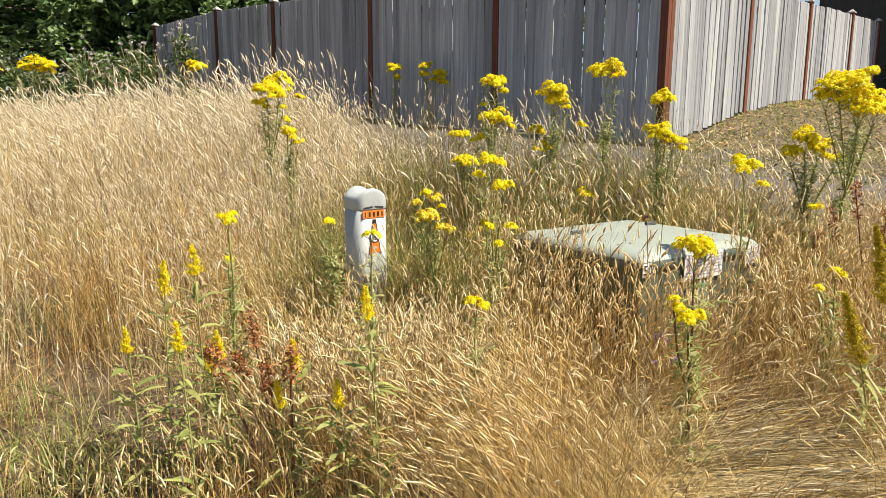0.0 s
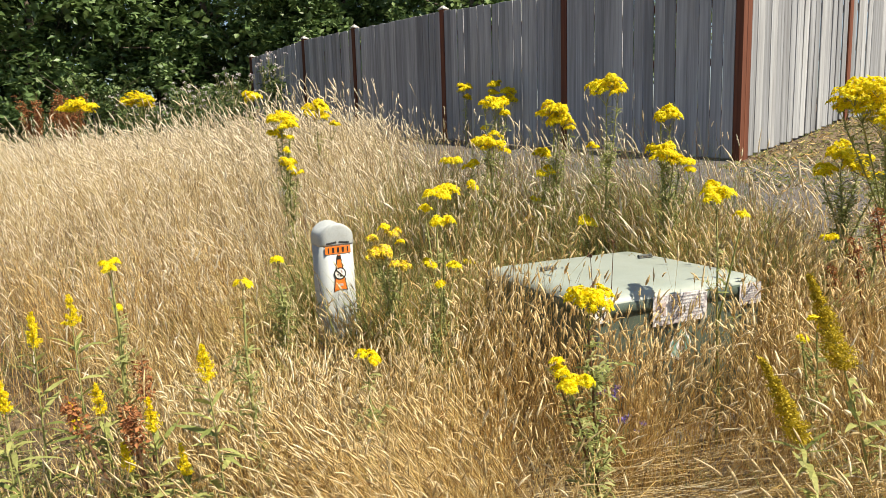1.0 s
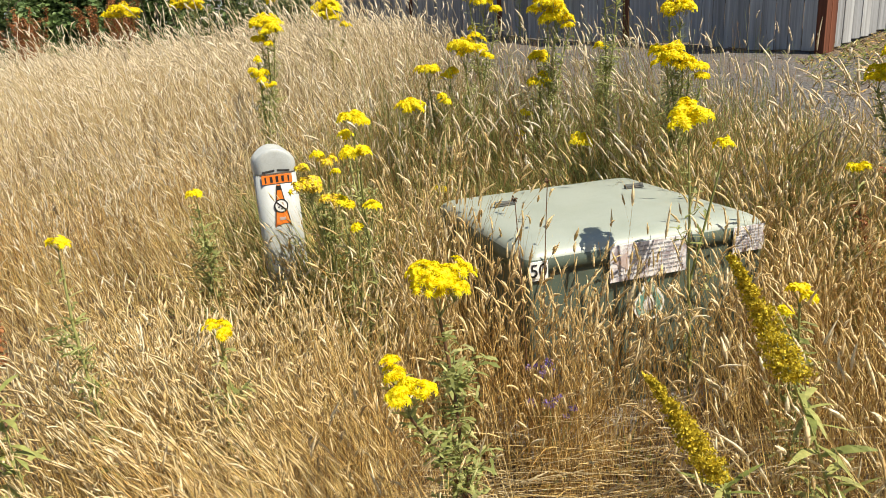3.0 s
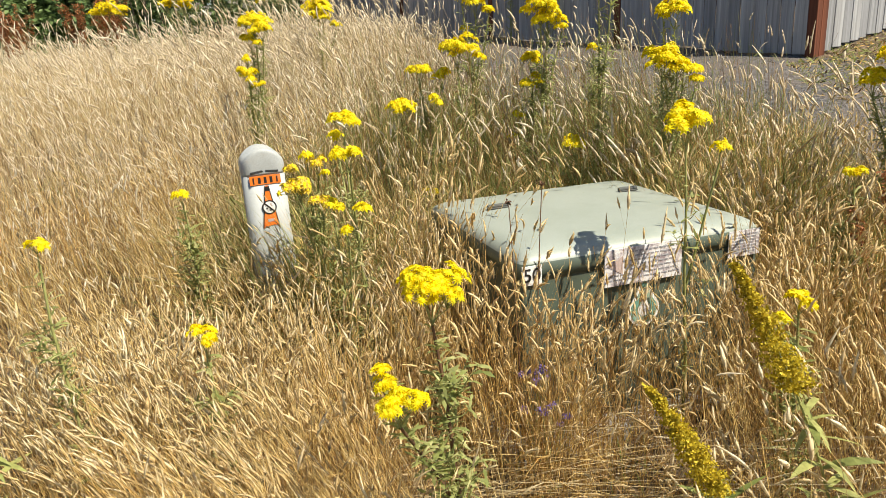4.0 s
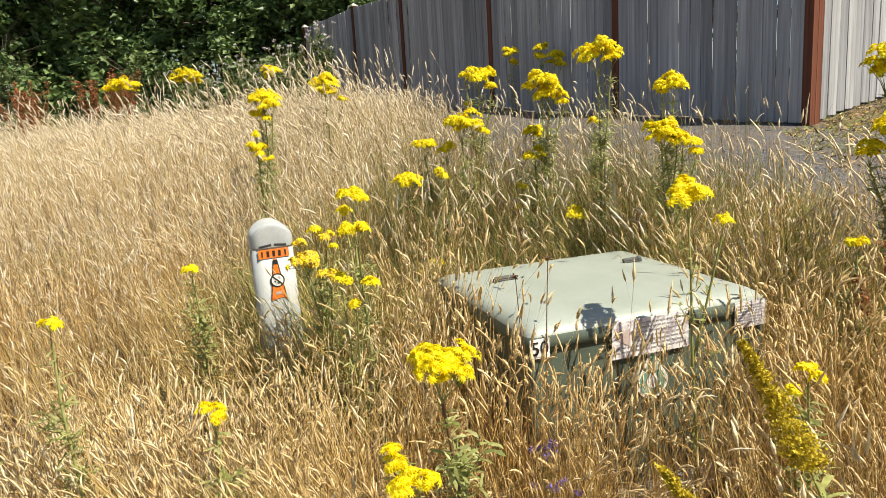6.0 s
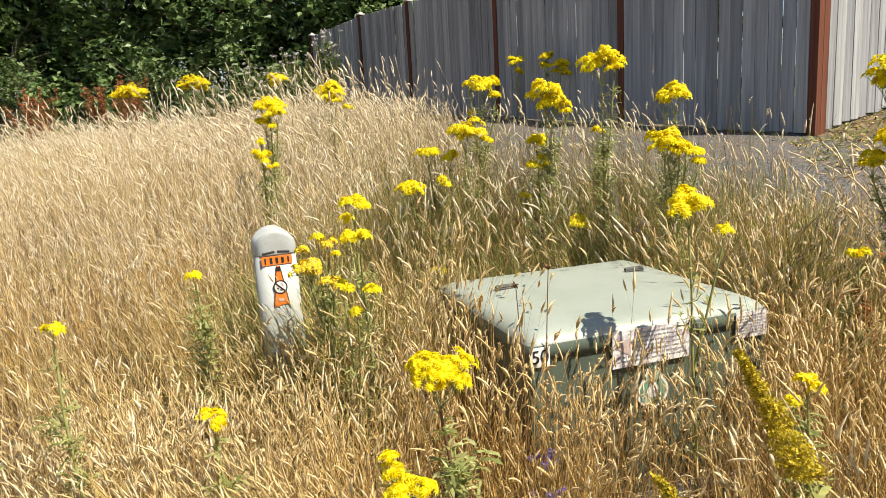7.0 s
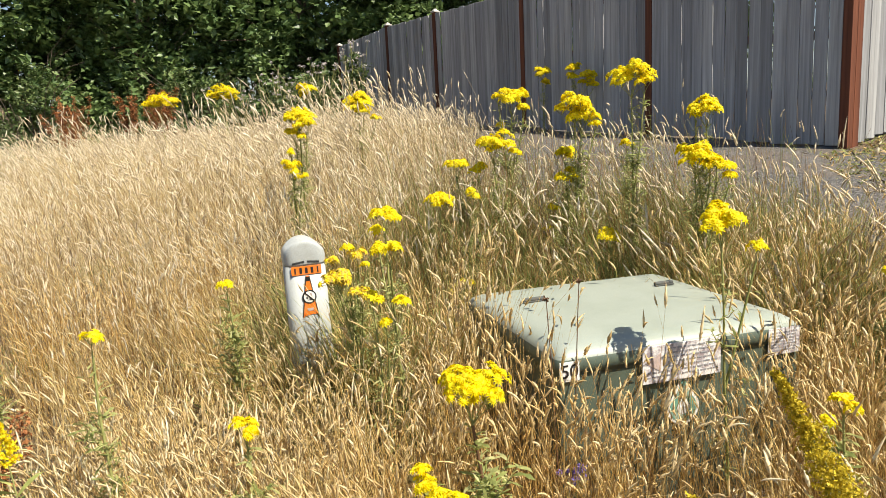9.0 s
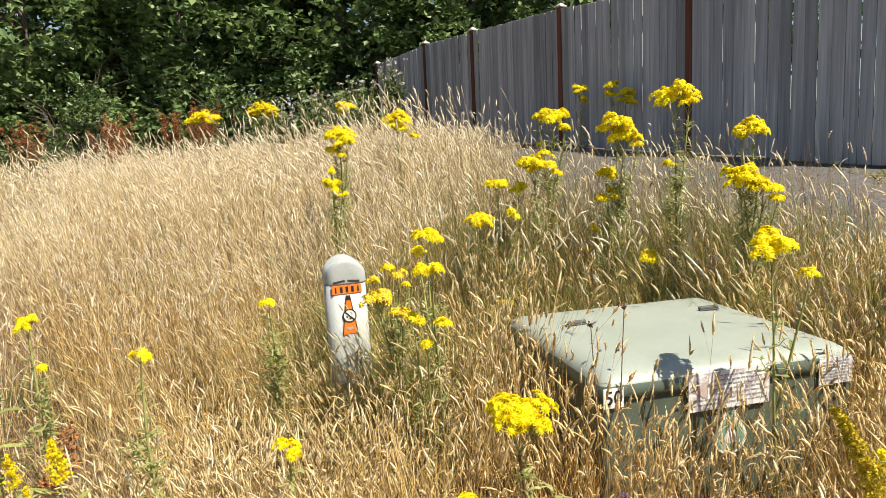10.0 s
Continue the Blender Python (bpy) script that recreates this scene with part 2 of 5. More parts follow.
class Soup:
    """Gathers many small pieces as arrays and links them as one mesh."""

    def __init__(self):
        self.v, self.q, self.t, self.qm, self.tm, self.n = [], [], [], [], [], 0

    def add(self, verts, quads=None, tris=None, m=0):
        verts = np.asarray(verts, float).reshape(-1, 3)
        if quads is not None and len(quads):
            quads = np.asarray(quads, int).reshape(-1, 4)
            self.q.append(quads + self.n)
            self.qm.append(np.broadcast_to(np.asarray(m), (len(quads),)))
        if tris is not None and len(tris):
            tris = np.asarray(tris, int).reshape(-1, 3)
            self.t.append(tris + self.n)
            self.tm.append(np.broadcast_to(np.asarray(m), (len(tris),)))
        self.v.append(verts)
        self.n += len(verts)

    def mesh(self, name, mats, smooth=False):
        me = bpy.data.meshes.new(name)
        v = np.concatenate(self.v)
        q = np.concatenate(self.q) if self.q else np.zeros((0, 4), int)
        t = np.concatenate(self.t) if self.t else np.zeros((0, 3), int)
        mi = np.concatenate(self.qm + self.tm).astype(np.int32)
        me.vertices.add(len(v))
        me.vertices.foreach_set("co", v.astype(np.float32).ravel())
        me.loops.add(len(q) * 4 + len(t) * 3)
        me.loops.foreach_set("vertex_index", np.concatenate([q.ravel(), t.ravel()]).astype(np.int32))
        me.polygons.add(len(q) + len(t))
        starts = np.concatenate([np.arange(len(q)) * 4, len(q) * 4 + np.arange(len(t)) * 3])
        me.polygons.foreach_set("loop_start", starts.astype(np.int32))
        me.polygons.foreach_set("material_index", mi)
        me.polygons.foreach_set("use_smooth", np.full(len(q) + len(t), smooth))
        for m in mats:
            me.materials.append(m)
        me.update(calc_edges=True)
        me.validate()
        return me


def unit(a):
    return a / np.maximum(np.linalg.norm(a, axis=-1, keepdims=True), 1e-9)


def ribbons(soup, pts, width, side, prof=None, m=0):
    """Thin blades: pts (n, k, 3) centre lines, width (n,), side (n, 3); prof (k,) widths along."""
    n, k, _ = pts.shape
    if prof is None:
        prof = np.linspace(1, 0.15, k)
    off = side[:, None, :] * (width[:, None] * prof[None, :])[:, :, None] * 0.5
    v = np.stack([pts - off, pts + off], 2).reshape(-1, 3)
    i = (np.arange(n)[:, None] * k + np.arange(k - 1)[None, :]) * 2
    q = np.stack([i, i + 1, i + 3, i + 2], -1).reshape(-1, 4)
    mm = np.repeat(np.broadcast_to(np.asarray(m), (n,)), k - 1)
    soup.add(v, q, m=mm)


def tubes(soup, pts, radii, sides=4, m=0):
    """Round stems: pts (n, k, 3), radii (n, k)."""
    n, k, _ = pts.shape
    tang = unit(np.gradient(pts, axis=1))
    ref = np.where(np.abs(tang[..., 2:3]) > 0.9, np.array([1.0, 0, 0]), np.array([0, 0, 1.0]))
    a = unit(np.cross(tang, ref))
    b = np.cross(tang, a)
    ang = np.arange(sides) * 2 * np.pi / sides
    ring = a[:, :, None, :] * np.cos(ang)[None, None, :, None] + b[:, :, None, :] * np.sin(ang)[None, None, :, None]
    v = (pts[:, :, None, :] + ring * radii[:, :, None, None]).reshape(-1, 3)
    base = np.arange(n)[:, None, None] * k * sides + np.arange(k - 1)[None, :, None] * sides
    j = np.arange(sides)[None, None, :]
    jn = (j + 1) % sides
    q = np.stack(np.broadcast_arrays(base + j, base + jn, base + sides + jn, base + sides + j), -1).reshape(-1, 4)
    soup.add(v, q, m=np.repeat(np.broadcast_to(np.asarray(m), (n,)), (k - 1) * sides))


def thing(name, label, category, at=(0, 0, 0), group="", kind=""):
    e = new(name)
    e.location = at
    e.empty_display_size = 0.1
    return tagged(e, label, category, group, kind)


def hang(name, me, parent, label="", m=None):
    """Links a mesh given in world metres under a thing that stands unturned."""
    ob = new(name, me)
    ob.parent = parent
    if m is not None:
        ob.matrix_basis = m
    return tagged(ob, label)


def bm_mesh(name, bm, *mats, smooth=False):
    me = bpy.data.meshes.new(name)
    bm.normal_update()
    bm.to_mesh(me)
    bm.free()
    for m in mats:
        me.materials.append(m)
    if smooth:
        me.polygons.foreach_set("use_smooth", np.full(len(me.polygons), True))
    return me


def box_bm(sx, sy, sz, bevel=0.0, at=(0, 0, 0), seg=2):
    bm = bmesh.new()
    bmesh.ops.create_cube(bm, size=1, matrix=Matrix.Translation(at) @ Matrix.Diagonal((sx, sy, sz, 1)))
    if bevel:
        bmesh.ops.bevel(bm, geom=bm.edges[:], offset=bevel, segments=seg, profile=0.5, affect="EDGES")
    return bm


def part(name, bm, material, parent, label="", m=None, smooth=False):
    return hang(name, bm_mesh(name, bm, material, smooth=smooth), parent, label, m)


# ---------------------------------------------------------------- ground
GY = np.array([-400, -8, 0, 1.5, 3.0, 3.8, 4.4, 6.0, 9.0, 12.0, 16.0, 25.0, 60.0, 400.0])
GZ = np.array([-0.6, -0.35, -0.2, -0.08, 0.0, 0.12, 0.26, 0.54, 0.87, 1.14, 1.38, 1.7, 2.0, 2.0])


def gz(x, y):
    x, y = np.asarray(x, float), np.asarray(y, float)
    z = np.interp(y, GY, GZ)
    z = z - 0.05 * np.clip(x - 3.2, 0, 12) * np.clip((9 - y) / 4, 0, 1)
    z = z + 0.025 * np.clip(x - 3, 0, 10) * np.clip((y - 8) / 3, 0, 1)
    z = z + 0.22 * np.clip((x - 2.8) / 1.6, 0, 1) * np.clip((y - 8.8) / 2.0, 0, 1)
    z = z - 0.032 * np.clip(-x - 2, 0, 6) * np.clip((y - 3) / 4, 0, 1) * np.clip((15 - y) / 4, 0, 1)
    near = np.exp(-((x / 14) ** 2 + ((y - 5) / 14) ** 2))
    return z + near * (0.035 * np.sin(1.7 * x + 0.6) * np.cos(1.3 * y + 0.4) + 0.02 * np.sin(4.1 * x - 2.2 * y) * np.cos(3.3 * y + x))


def axis(lo, hi, step, far):
    a = np.arange(lo, hi + 1e-6, step)
    grow = np.geomspace(1, far, 14)
    return np.concatenate([lo - grow[::-1], a, hi + grow])


gx, gyy = axis(-12, 9, 0.16, 380), axis(-4, 20, 0.16, 380)
X, Y = np.meshgrid(gx, gyy)
soup = Soup()
i = (np.arange(len(gyy) - 1)[:, None] * len(gx) + np.arange(len(gx) - 1)[None, :])
soup.add(np.stack([X, Y, gz(X, Y)], -1), np.stack([i, i + 1, i + 1 + len(gx), i + len(gx)], -1).reshape(-1, 4))
ground = new("ground", soup.mesh("ground", [SOIL], True))
tagged(ground, "dry brown soil of a sloping weedy field", "ground", kind="structure")

# ---------------------------------------------------------------- fence
CORNER = np.array([2.86, 9.0])
LEFT = np.array([math.cos(radians(144)), math.sin(radians(144))])
RIGHT = np.array([math.cos(radians(49)), math.sin(radians(49))])
BAY = 2.44


def fence(start, along, stations, tops, board_face, label, gap_seed):
    """stations: distances of the posts from the start; tops: height of the post tops there. board_face: side of the boards."""
    rng = random.Random(gap_seed)
    ang = math.degrees(math.atan2(along[1], along[0]))
    f = thing("fence", label, "fence", (0, 0, 0), kind="")
    nrm = np.array([-along[1], along[0]]) * board_face
    post_me = bm_mesh("post", box_bm(0.092, 0.092, 1.0, 0.005, (0, 0, 0.5)), POST)
    cap_bm = box_bm(0.13, 0.13, 0.022, 0.004, (0, 0, 0.011))
    bmesh.ops.create_cone(cap_bm, cap_ends=True, segments=4, radius1=0.075, radius2=0.01, depth=0.045,
                          matrix=Matrix.Translation((0, 0, 0.044)) @ Matrix.Rotation(radians(45), 4, "Z"))
    cap_me = bm_mesh("cap", cap_bm, CAP)
    board_mes = []
    for b in range(5):
        bm = box_bm(0.1365, 0.018, 1.0, 0.003, (0, 0, 0.5), 1)
        for v in bm.verts:
            v.co.y += 0.006 * math.sin(v.co.x * 18 + b * 2)
            v.co.x += rng.uniform(-0.0015, 0.0015)
        board_mes.append(bm_mesh("board", bm, BOARD))
    for s, top in zip(stations, tops):
        p = start + along * s
        zb = float(gz(*p)) - 0.15
        hang("post", post_me, f, "reddish-brown stained post", pose(p[0], p[1], zb, 0, 0, ang) @ Matrix.Diagonal((1, 1, top - 0.06 - zb, 1)))
        hang("cap", cap_me, f, "", pose(p[0], p[1], top - 0.06, 0, 0, ang))
    for s0, s1, t0, t1 in zip(stations[:-1], stations[1:], tops[:-1], tops[1:]):
        for k in (0.28, 0.55, 0.85):
            mid = start + along * (s0 + s1) / 2 - nrm * 0.012
            zb = float(gz(*mid))
            zr = zb + ((t0 + t1) / 2 - zb) * k - 0.1
            tilt = math.degrees(math.atan2(t1 - t0, s1 - s0))
            part("rail", box_bm(s1 - s0 - 0.10, 0.036, 0.085, 0.004), POST, f, "", pose(mid[0], mid[1], zr, 0, 0, ang) @ pose(0, 0, 0, 0, -tilt, 0))
        n = max(1, round((s1 - s0 - 0.095) / 0.143))
        step = (s1 - s0 - 0.095) / n
        for b in range(n):
            s = s0 + 0.0475 + (b + 0.5) * step
            u = (s - s0) / (s1 - s0)
            p = start + along * s + nrm * (0.016 + (0.004 if b % 2 else 0.0) + rng.uniform(0, 0.003))
            zt = t0 + (t1 - t0) * u - 0.085 + rng.uniform(-0.008, 0.008)
            zb = float(gz(*p)) + 0.02 + rng.uniform(-0.012, 0.015)
            hang("board", rng.choice(board_mes), f, "", pose(p[0], p[1], zb, 0, 0, ang) @ pose(0, 0, 0, rng.uniform(-0.3, 0.3), rng.uniform(-0.25, 0.25), 180 * rng.randint(0, 1))
                 @ Matrix.Diagonal((step / 0.143, 1, zt - zb, 1)))
    return f


fence(CORNER, LEFT, [0, BAY, 2 * BAY, 3 * BAY, 3.72 * BAY, 4.65 * BAY], [3.0, 3.14, 3.25, 3.28, 3.29, 3.16], 1,
      "weathered grey board fence with reddish-brown posts, in shade", 3)
fence(CORNER, RIGHT, [0.09, BAY, 2 * BAY, 2.95 * BAY, 3.7 * BAY], [2.98, 3.08, 3.15, 3.22, 3.25], -1,
      "sunlit silver-grey board fence with brown posts", 5)

# ---------------------------------------------------------------- electrical cabinet
CAB = pose(1.432, 3.416, 0.008, 0, 0, 38.5)
CW, CD = 0.848, 0.80


def cabinet():
    c = thing("transformer_cabinet", "low grey-green metal transformer cabinet half hidden in dry grass", "electrical cabinet")
    c.matrix_basis = CAB
    part("pad", box_bm(CW + 0.14, CD + 0.14, 0.16, 0.012, (0, 0, -0.03)), CONCRETE, c, "grey concrete pad")
    part("body", box_bm(CW - 0.012, CD - 0.012, 0.52, 0.012, (0, 0, 0.05 + 0.26)), CABINET_SHADED, c, "green steel body, coloured darker as in shade")
    # lid: a shallow box that slopes in towards its crowned top
    bm = bmesh.new()
    rings = []
    for z, gx_, gy_ in ((0.540, 0.0, 0.0), (0.568, 0.0, 0.0), (0.585, 0.004, 0.004), (0.600, 0.014, 0.014), (0.611, 0.032, 0.032), (0.618, 0.058, 0.058), (0.622, 0.10, 0.10), (0.625, 0.18, 0.18), (0.627, 0.30, 0.30)):
        ring = []
        for sx, sy in ((-1, -1), (1, -1), (1, 1), (-1, 1)):
            hx, hy = CW / 2 - gx_, CD / 2 - gy_
            for a in range(4):
                base = {(-1, -1): 180, (1, -1): 270, (1, 1): 0, (-1, 1): 90}[(sx, sy)] + a * 30
                r = 0.03
                ring.append(bm.verts.new((sx * (hx - r) + r * math.cos(radians(base)), sy * (hy - r) + r * math.sin(radians(base)), z)))
        rings.append(ring)
    for r0, r1 in zip(rings[:-1], rings[1:]):
        for k in range(16):
            bm.faces.new((r0[k], r0[(k + 1) % 16], r1[(k + 1) % 16], r1[k]))
    bm.faces.new(rings[-1])
    bm.faces.new(rings[0][::-1])
    lid = part("lid", bm, CABINET_LIT, c, "grey-green crowned lid, top coloured lighter as in sun", smooth=True)
    # the rim takes the darker green, shade painted below the lid's edge
    lid.data.materials.append(CABINET_SHADED)
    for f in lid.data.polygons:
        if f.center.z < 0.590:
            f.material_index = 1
    for x in (-0.26, 0.27):
        h = hang("hinge", bm_mesh("hinge", box_bm(0.080, 0.012, 0.006, 0.002), STEEL), c, "dull steel hinge", pose(x, 0.115, 0.628))
        bm = bmesh.new()
        bmesh.ops.create_cone(bm, cap_ends=True, segments=10, radius1=0.008, radius2=0.008, depth=0.075, matrix=Matrix.Rotation(radians(90), 4, "Y"))
        part("pin", bm, STEEL, h, "", pose(0, 0.004, 0.006))
    front = -CD / 2 - 0.003
    plate = hang("number_plate", bm_mesh("number_plate", box_bm(0.062, 0.003, 0.058, 0.001), WHITE), c, "white plate with black digits", pose(-CW / 2 + 0.036, front + 0.002, 0.553))
    txt = bpy.data.curves.new("digits", "FONT")
    txt.body, txt.size, txt.align_x, txt.align_y, txt.extrude = "50", 0.056, "CENTER", "CENTER", 0.0008
    tob = bpy.data.objects.new("digits", txt)
    me = bpy.data.meshes.new_from_object(tob)
    bpy.data.objects.remove(tob)
    me.materials.append(BLACK)
    hang("digits", me, plate, "black digits", pose(0, -0.0024, 0, 90, 0, 0))
    part("door_seam", box_bm(0.006, 0.004, 0.40, 0), SLOT, c, "", pose(0.02, -CD / 2 + 0.010, 0.27))
    rng = random.Random(4)
    for x, w, hgt, z in ((-0.02, 0.27, 0.115, 0.535), (0.349, 0.12, 0.085, 0.545)):
        s = hang("warning_sign", bm_mesh("warning_sign", box_bm(w, 0.003, hgt, 0.001), SIGN), c, "faded white warning sign", pose(x, front - 0.002, z))
        for row in range(7):
            bm = bmesh.new()
            zz = hgt / 2 - 0.014 - row * (hgt - 0.02) / 7
            xx = -w / 2 + (0.085 if row < 5 and w > 0.2 else 0.01)
            while xx < w / 2 - 0.02:
                l = rng.uniform(0.008, 0.026)
                bmesh.ops.create_cube(bm, size=1, matrix=Matrix.Translation((xx + l / 2, -0.0022, zz)) @ Matrix.Diagonal((min(l, w / 2 - 0.008 - xx), 0.001, 0.0042, 1)))
                xx += l + 0.005
            part("print_line", bm, GREYPRINT, s, "row of small grey print")
        if w > 0.2:
            bm = bmesh.new()
            bmesh.ops.create_cone(bm, cap_ends=True, segments=3, radius1=0.034, radius2=0.034, depth=0.001, matrix=Matrix.Translation((-w / 2 + 0.045, -0.0022, 0.006)) @ Matrix.Rotation(radians(90), 4, "X") @ Matrix.Rotation(radians(90), 4, "Z"))
            part("warning_symbol", bm, REDTINT, s, "faded red symbol")
    # drop-shaped sticker
    for r, m_, yy, lab in ((0.056, WHITE, 0.0, "white drop-shaped outline"), (0.047, TEAL, -0.0012, "blue-green drop"), (0.022, WHITE, -0.0024, "pale centre")):
        bm = bmesh.new()
        vs = []
        for a in range(28):
            th = 2 * math.pi * a / 28
            k = 1 + 0.95 * max(0, math.sin(th)) ** 6
            vs.append(bm.verts.new((r * math.cos(th) * (1 - 0.35 * max(0, math.sin(th)) ** 2), 0, r * math.sin(th) * k)))
        f = bm.faces.new(vs)
        ext = bmesh.ops.extrude_face_region(bm, geom=[f])
        for v in ext["geom"]:
            if isinstance(v, bmesh.types.BMVert):
                v.co.y -= 0.001
        part("drop_sticker", bm, m_, c, lab, pose(-0.01, -CD / 2 + 0.003 + yy, 0.385))
    return c


cabinet()

# ---------------------------------------------------------------- bollard
def bollard():
    b = thing("bollard", "pale grey plastic utility bollard with orange stickers, in grass", "bollard")
    b.matrix_basis = pose(0.135, 3.50, float(gz(0.135, 3.5)) - 0.02, 0, 0, 38.5) @ pose(0, 0, 0, 0.5, -1.0, 0)
    zg = float(gz(0.135, 3.5)) - 0.02
    H = 0.825 - zg
    S, R = 0.170, 0.038

    def ring_pts(hx, hy, r, z):
        corners = []
        for sx, sy, b0 in ((1, -1, 270), (1, 1, 0), (-1, 1, 90), (-1, -1, 180)):
            corners.append([(sx * (hx - r) + r * math.cos(radians(b0 + a * 18)), sy * (hy - r) + r * math.sin(radians(b0 + a * 18)), z) for a in range(6)])
        out = []
        for here, then in zip(corners, corners[1:] + corners[:1]):
            out += here
            out += [tuple(p + (q - p) * k / 6 for p, q in zip(here[-1], then[0])) for k in range(1, 6)]
        return out
    bm = bmesh.new()
    rings = []
    for z, k in ((0, 1.0), (0.3, 1.0), (H - 0.085, 0.985)):
        rings.append([bm.verts.new(p) for p in ring_pts(S / 2 * k, S / 2 * k, R, z)])
    for r0, r1 in zip(rings[:-1], rings[1:]):
        for k in range(44):
            bm.faces.new((r0[k], r0[(k + 1) % 44], r1[(k + 1) % 44], r1[k]))
    bm.faces.new(rings[0][::-1])
    bm.faces.new(rings[-1])
    part("body", bm, BOLLARD, b, "pale grey plastic body", smooth=True)
    # hood: rounded cap that overhangs the front, crowned from side to side
    bm = bmesh.new()
    rings = []
    for z, k in ((H - 0.088, 1.0), (H - 0.080, 1.012), (H - 0.016, 1.012), (H - 0.006, 0.99), (H - 0.001, 0.95), (H, 0.8)):
        ring = []
        for x, y, zz in ring_pts(S / 2 * k, S / 2 * k, R * k, z):
            crown = 0.052 * (1 - (x / (S / 2)) ** 2) if z > H - 0.05 else 0.0
            ring.append(bm.verts.new((x, y, zz - (0.048 if z > H - 0.05 else 0.012) + crown)))
        rings.append(ring)
    for r0, r1 in zip(rings[:-1], rings[1:]):
        for k in range(44):
            bm.faces.new((r0[k], r0[(k + 1) % 44], r1[(k + 1) % 44], r1[k]))
    bm.faces.new(rings[-1])
    bm.faces.new(rings[0][::-1])
    part("hood", bm, BOLLARD, b, "rounded white hood", smooth=True)
    front = -S / 2
    for x in (-0.030, 0.030):
        part("vent_slot", box_bm(0.050, 0.006, 0.008, 0.002), SLOT, b, "dark slot", pose(x, front - 0.0005, H - 0.086) @ pose(0, 0, 0, 0, 6 if x > 0 else -6, 0))
    lab = hang("number_sticker", bm_mesh("number_sticker", box_bm(0.122, 0.002, 0.036, 0.0005), ORANGE), b, "orange sticker with black bars", pose(0, front - 0.0005, H - 0.120))
    for k in range(5):
        part("bar", box_bm(0.0105 if k in (1, 2, 3) else 0.006, 0.001, 0.024), BLACK, lab, "", pose(-0.046 + k * 0.023, -0.0014, 0))
    bm = bmesh.new()
    vs = [bm.verts.new(p) for p in ((-0.007, 0, 0.085), (0.007, 0, 0.085), (0.030, 0, -0.083), (0.010, 0, -0.078), (-0.012, 0, -0.082), (-0.034, 0, -0.090))]
    f = bm.faces.new(vs[::-1])
    ext = bmesh.ops.extrude_face_region(bm, geom=[f])
    for v in ext["geom"]:
        if isinstance(v, bmesh.types.BMVert):
            v.co.y -= 0.0015
    tri = part("warning_sticker", bm, ORANGE, b, "tapering orange warning sticker, torn at the foot", pose(0.002, front - 0.0005, H - 0.228))
    for s_ in (-1, 1):
        part("edge_line", box_bm(0.003, 0.001, 0.172), BLACK, tri, "", pose(s_ * 0.0195, -0.002, -0.002) @ pose(0, 0, 0, 0, -s_ * 8.4, 0))
    part("edge_line", box_bm(0.016, 0.001, 0.018), BLACK, tri, "black tip", pose(0, -0.0021, 0.072))
    bm = bmesh.new()
    bmesh.ops.create_cone(bm, cap_ends=True, segments=28, radius1=0.029, radius2=0.029, depth=0.001, matrix=Matrix.Rotation(radians(90), 4, "X"))
    part("symbol_ring", bm, BLACK, tri, "dark round prohibition sign", pose(0, -0.0024, -0.004))
    for sx, sz, rot, ln in ((-0.012, 0.345, 6, 0.032), (0.026, 0.345, -28, 0.030), (0.012, 0.40, 60, 0.022), (0.052, 0.375, -35, 0.04), (0.044, 0.43, 20, 0.026)):
        part("scuff_mark", box_bm(0.003, 0.0008, ln), GREYPRINT, b, "dark scuff", pose(sx, front - 0.0002, H - sz) @ pose(0, 0, 0, 0, rot, 0))
    return tri


bol_tri = bollard()


def prohibition(parent):
    bm = bmesh.new()
    bmesh.ops.create_cone(bm, cap_ends=True, segments=28, radius1=0.0235, radius2=0.0235, depth=0.001, matrix=Matrix.Rotation(radians(90), 4, "X"))
    part("symbol_field", bm, WHITE, parent, "white field", pose(0, -0.0034, -0.004))
    part("slash", box_bm(0.050, 0.001, 0.006), BLACK, parent, "", pose(0, -0.0046, -0.004) @ pose(0, 0, 0, 0, 45, 0))
    part("mark", box_bm(0.006, 0.001, 0.013, 0.0003), REDTINT, parent, "", pose(0.008, -0.0042, 0.006) @ pose(0, 0, 0, 0, -20, 0))
    part("mark", box_bm(0.009, 0.001, 0.008, 0.0003), BLACK, parent, "", pose(0.003, -0.0042, -0.015))
    part("mark", box_bm(0.007, 0.001, 0.006, 0.0003), BLACK, parent, "", pose(-0.010, -0.0042, -0.008))
    part("print_patch", box_bm(0.026, 0.001, 0.012, 0.0003), REDTINT, parent, "small print", pose(0.0, -0.0021, -0.058))


prohibition(bol_tri)

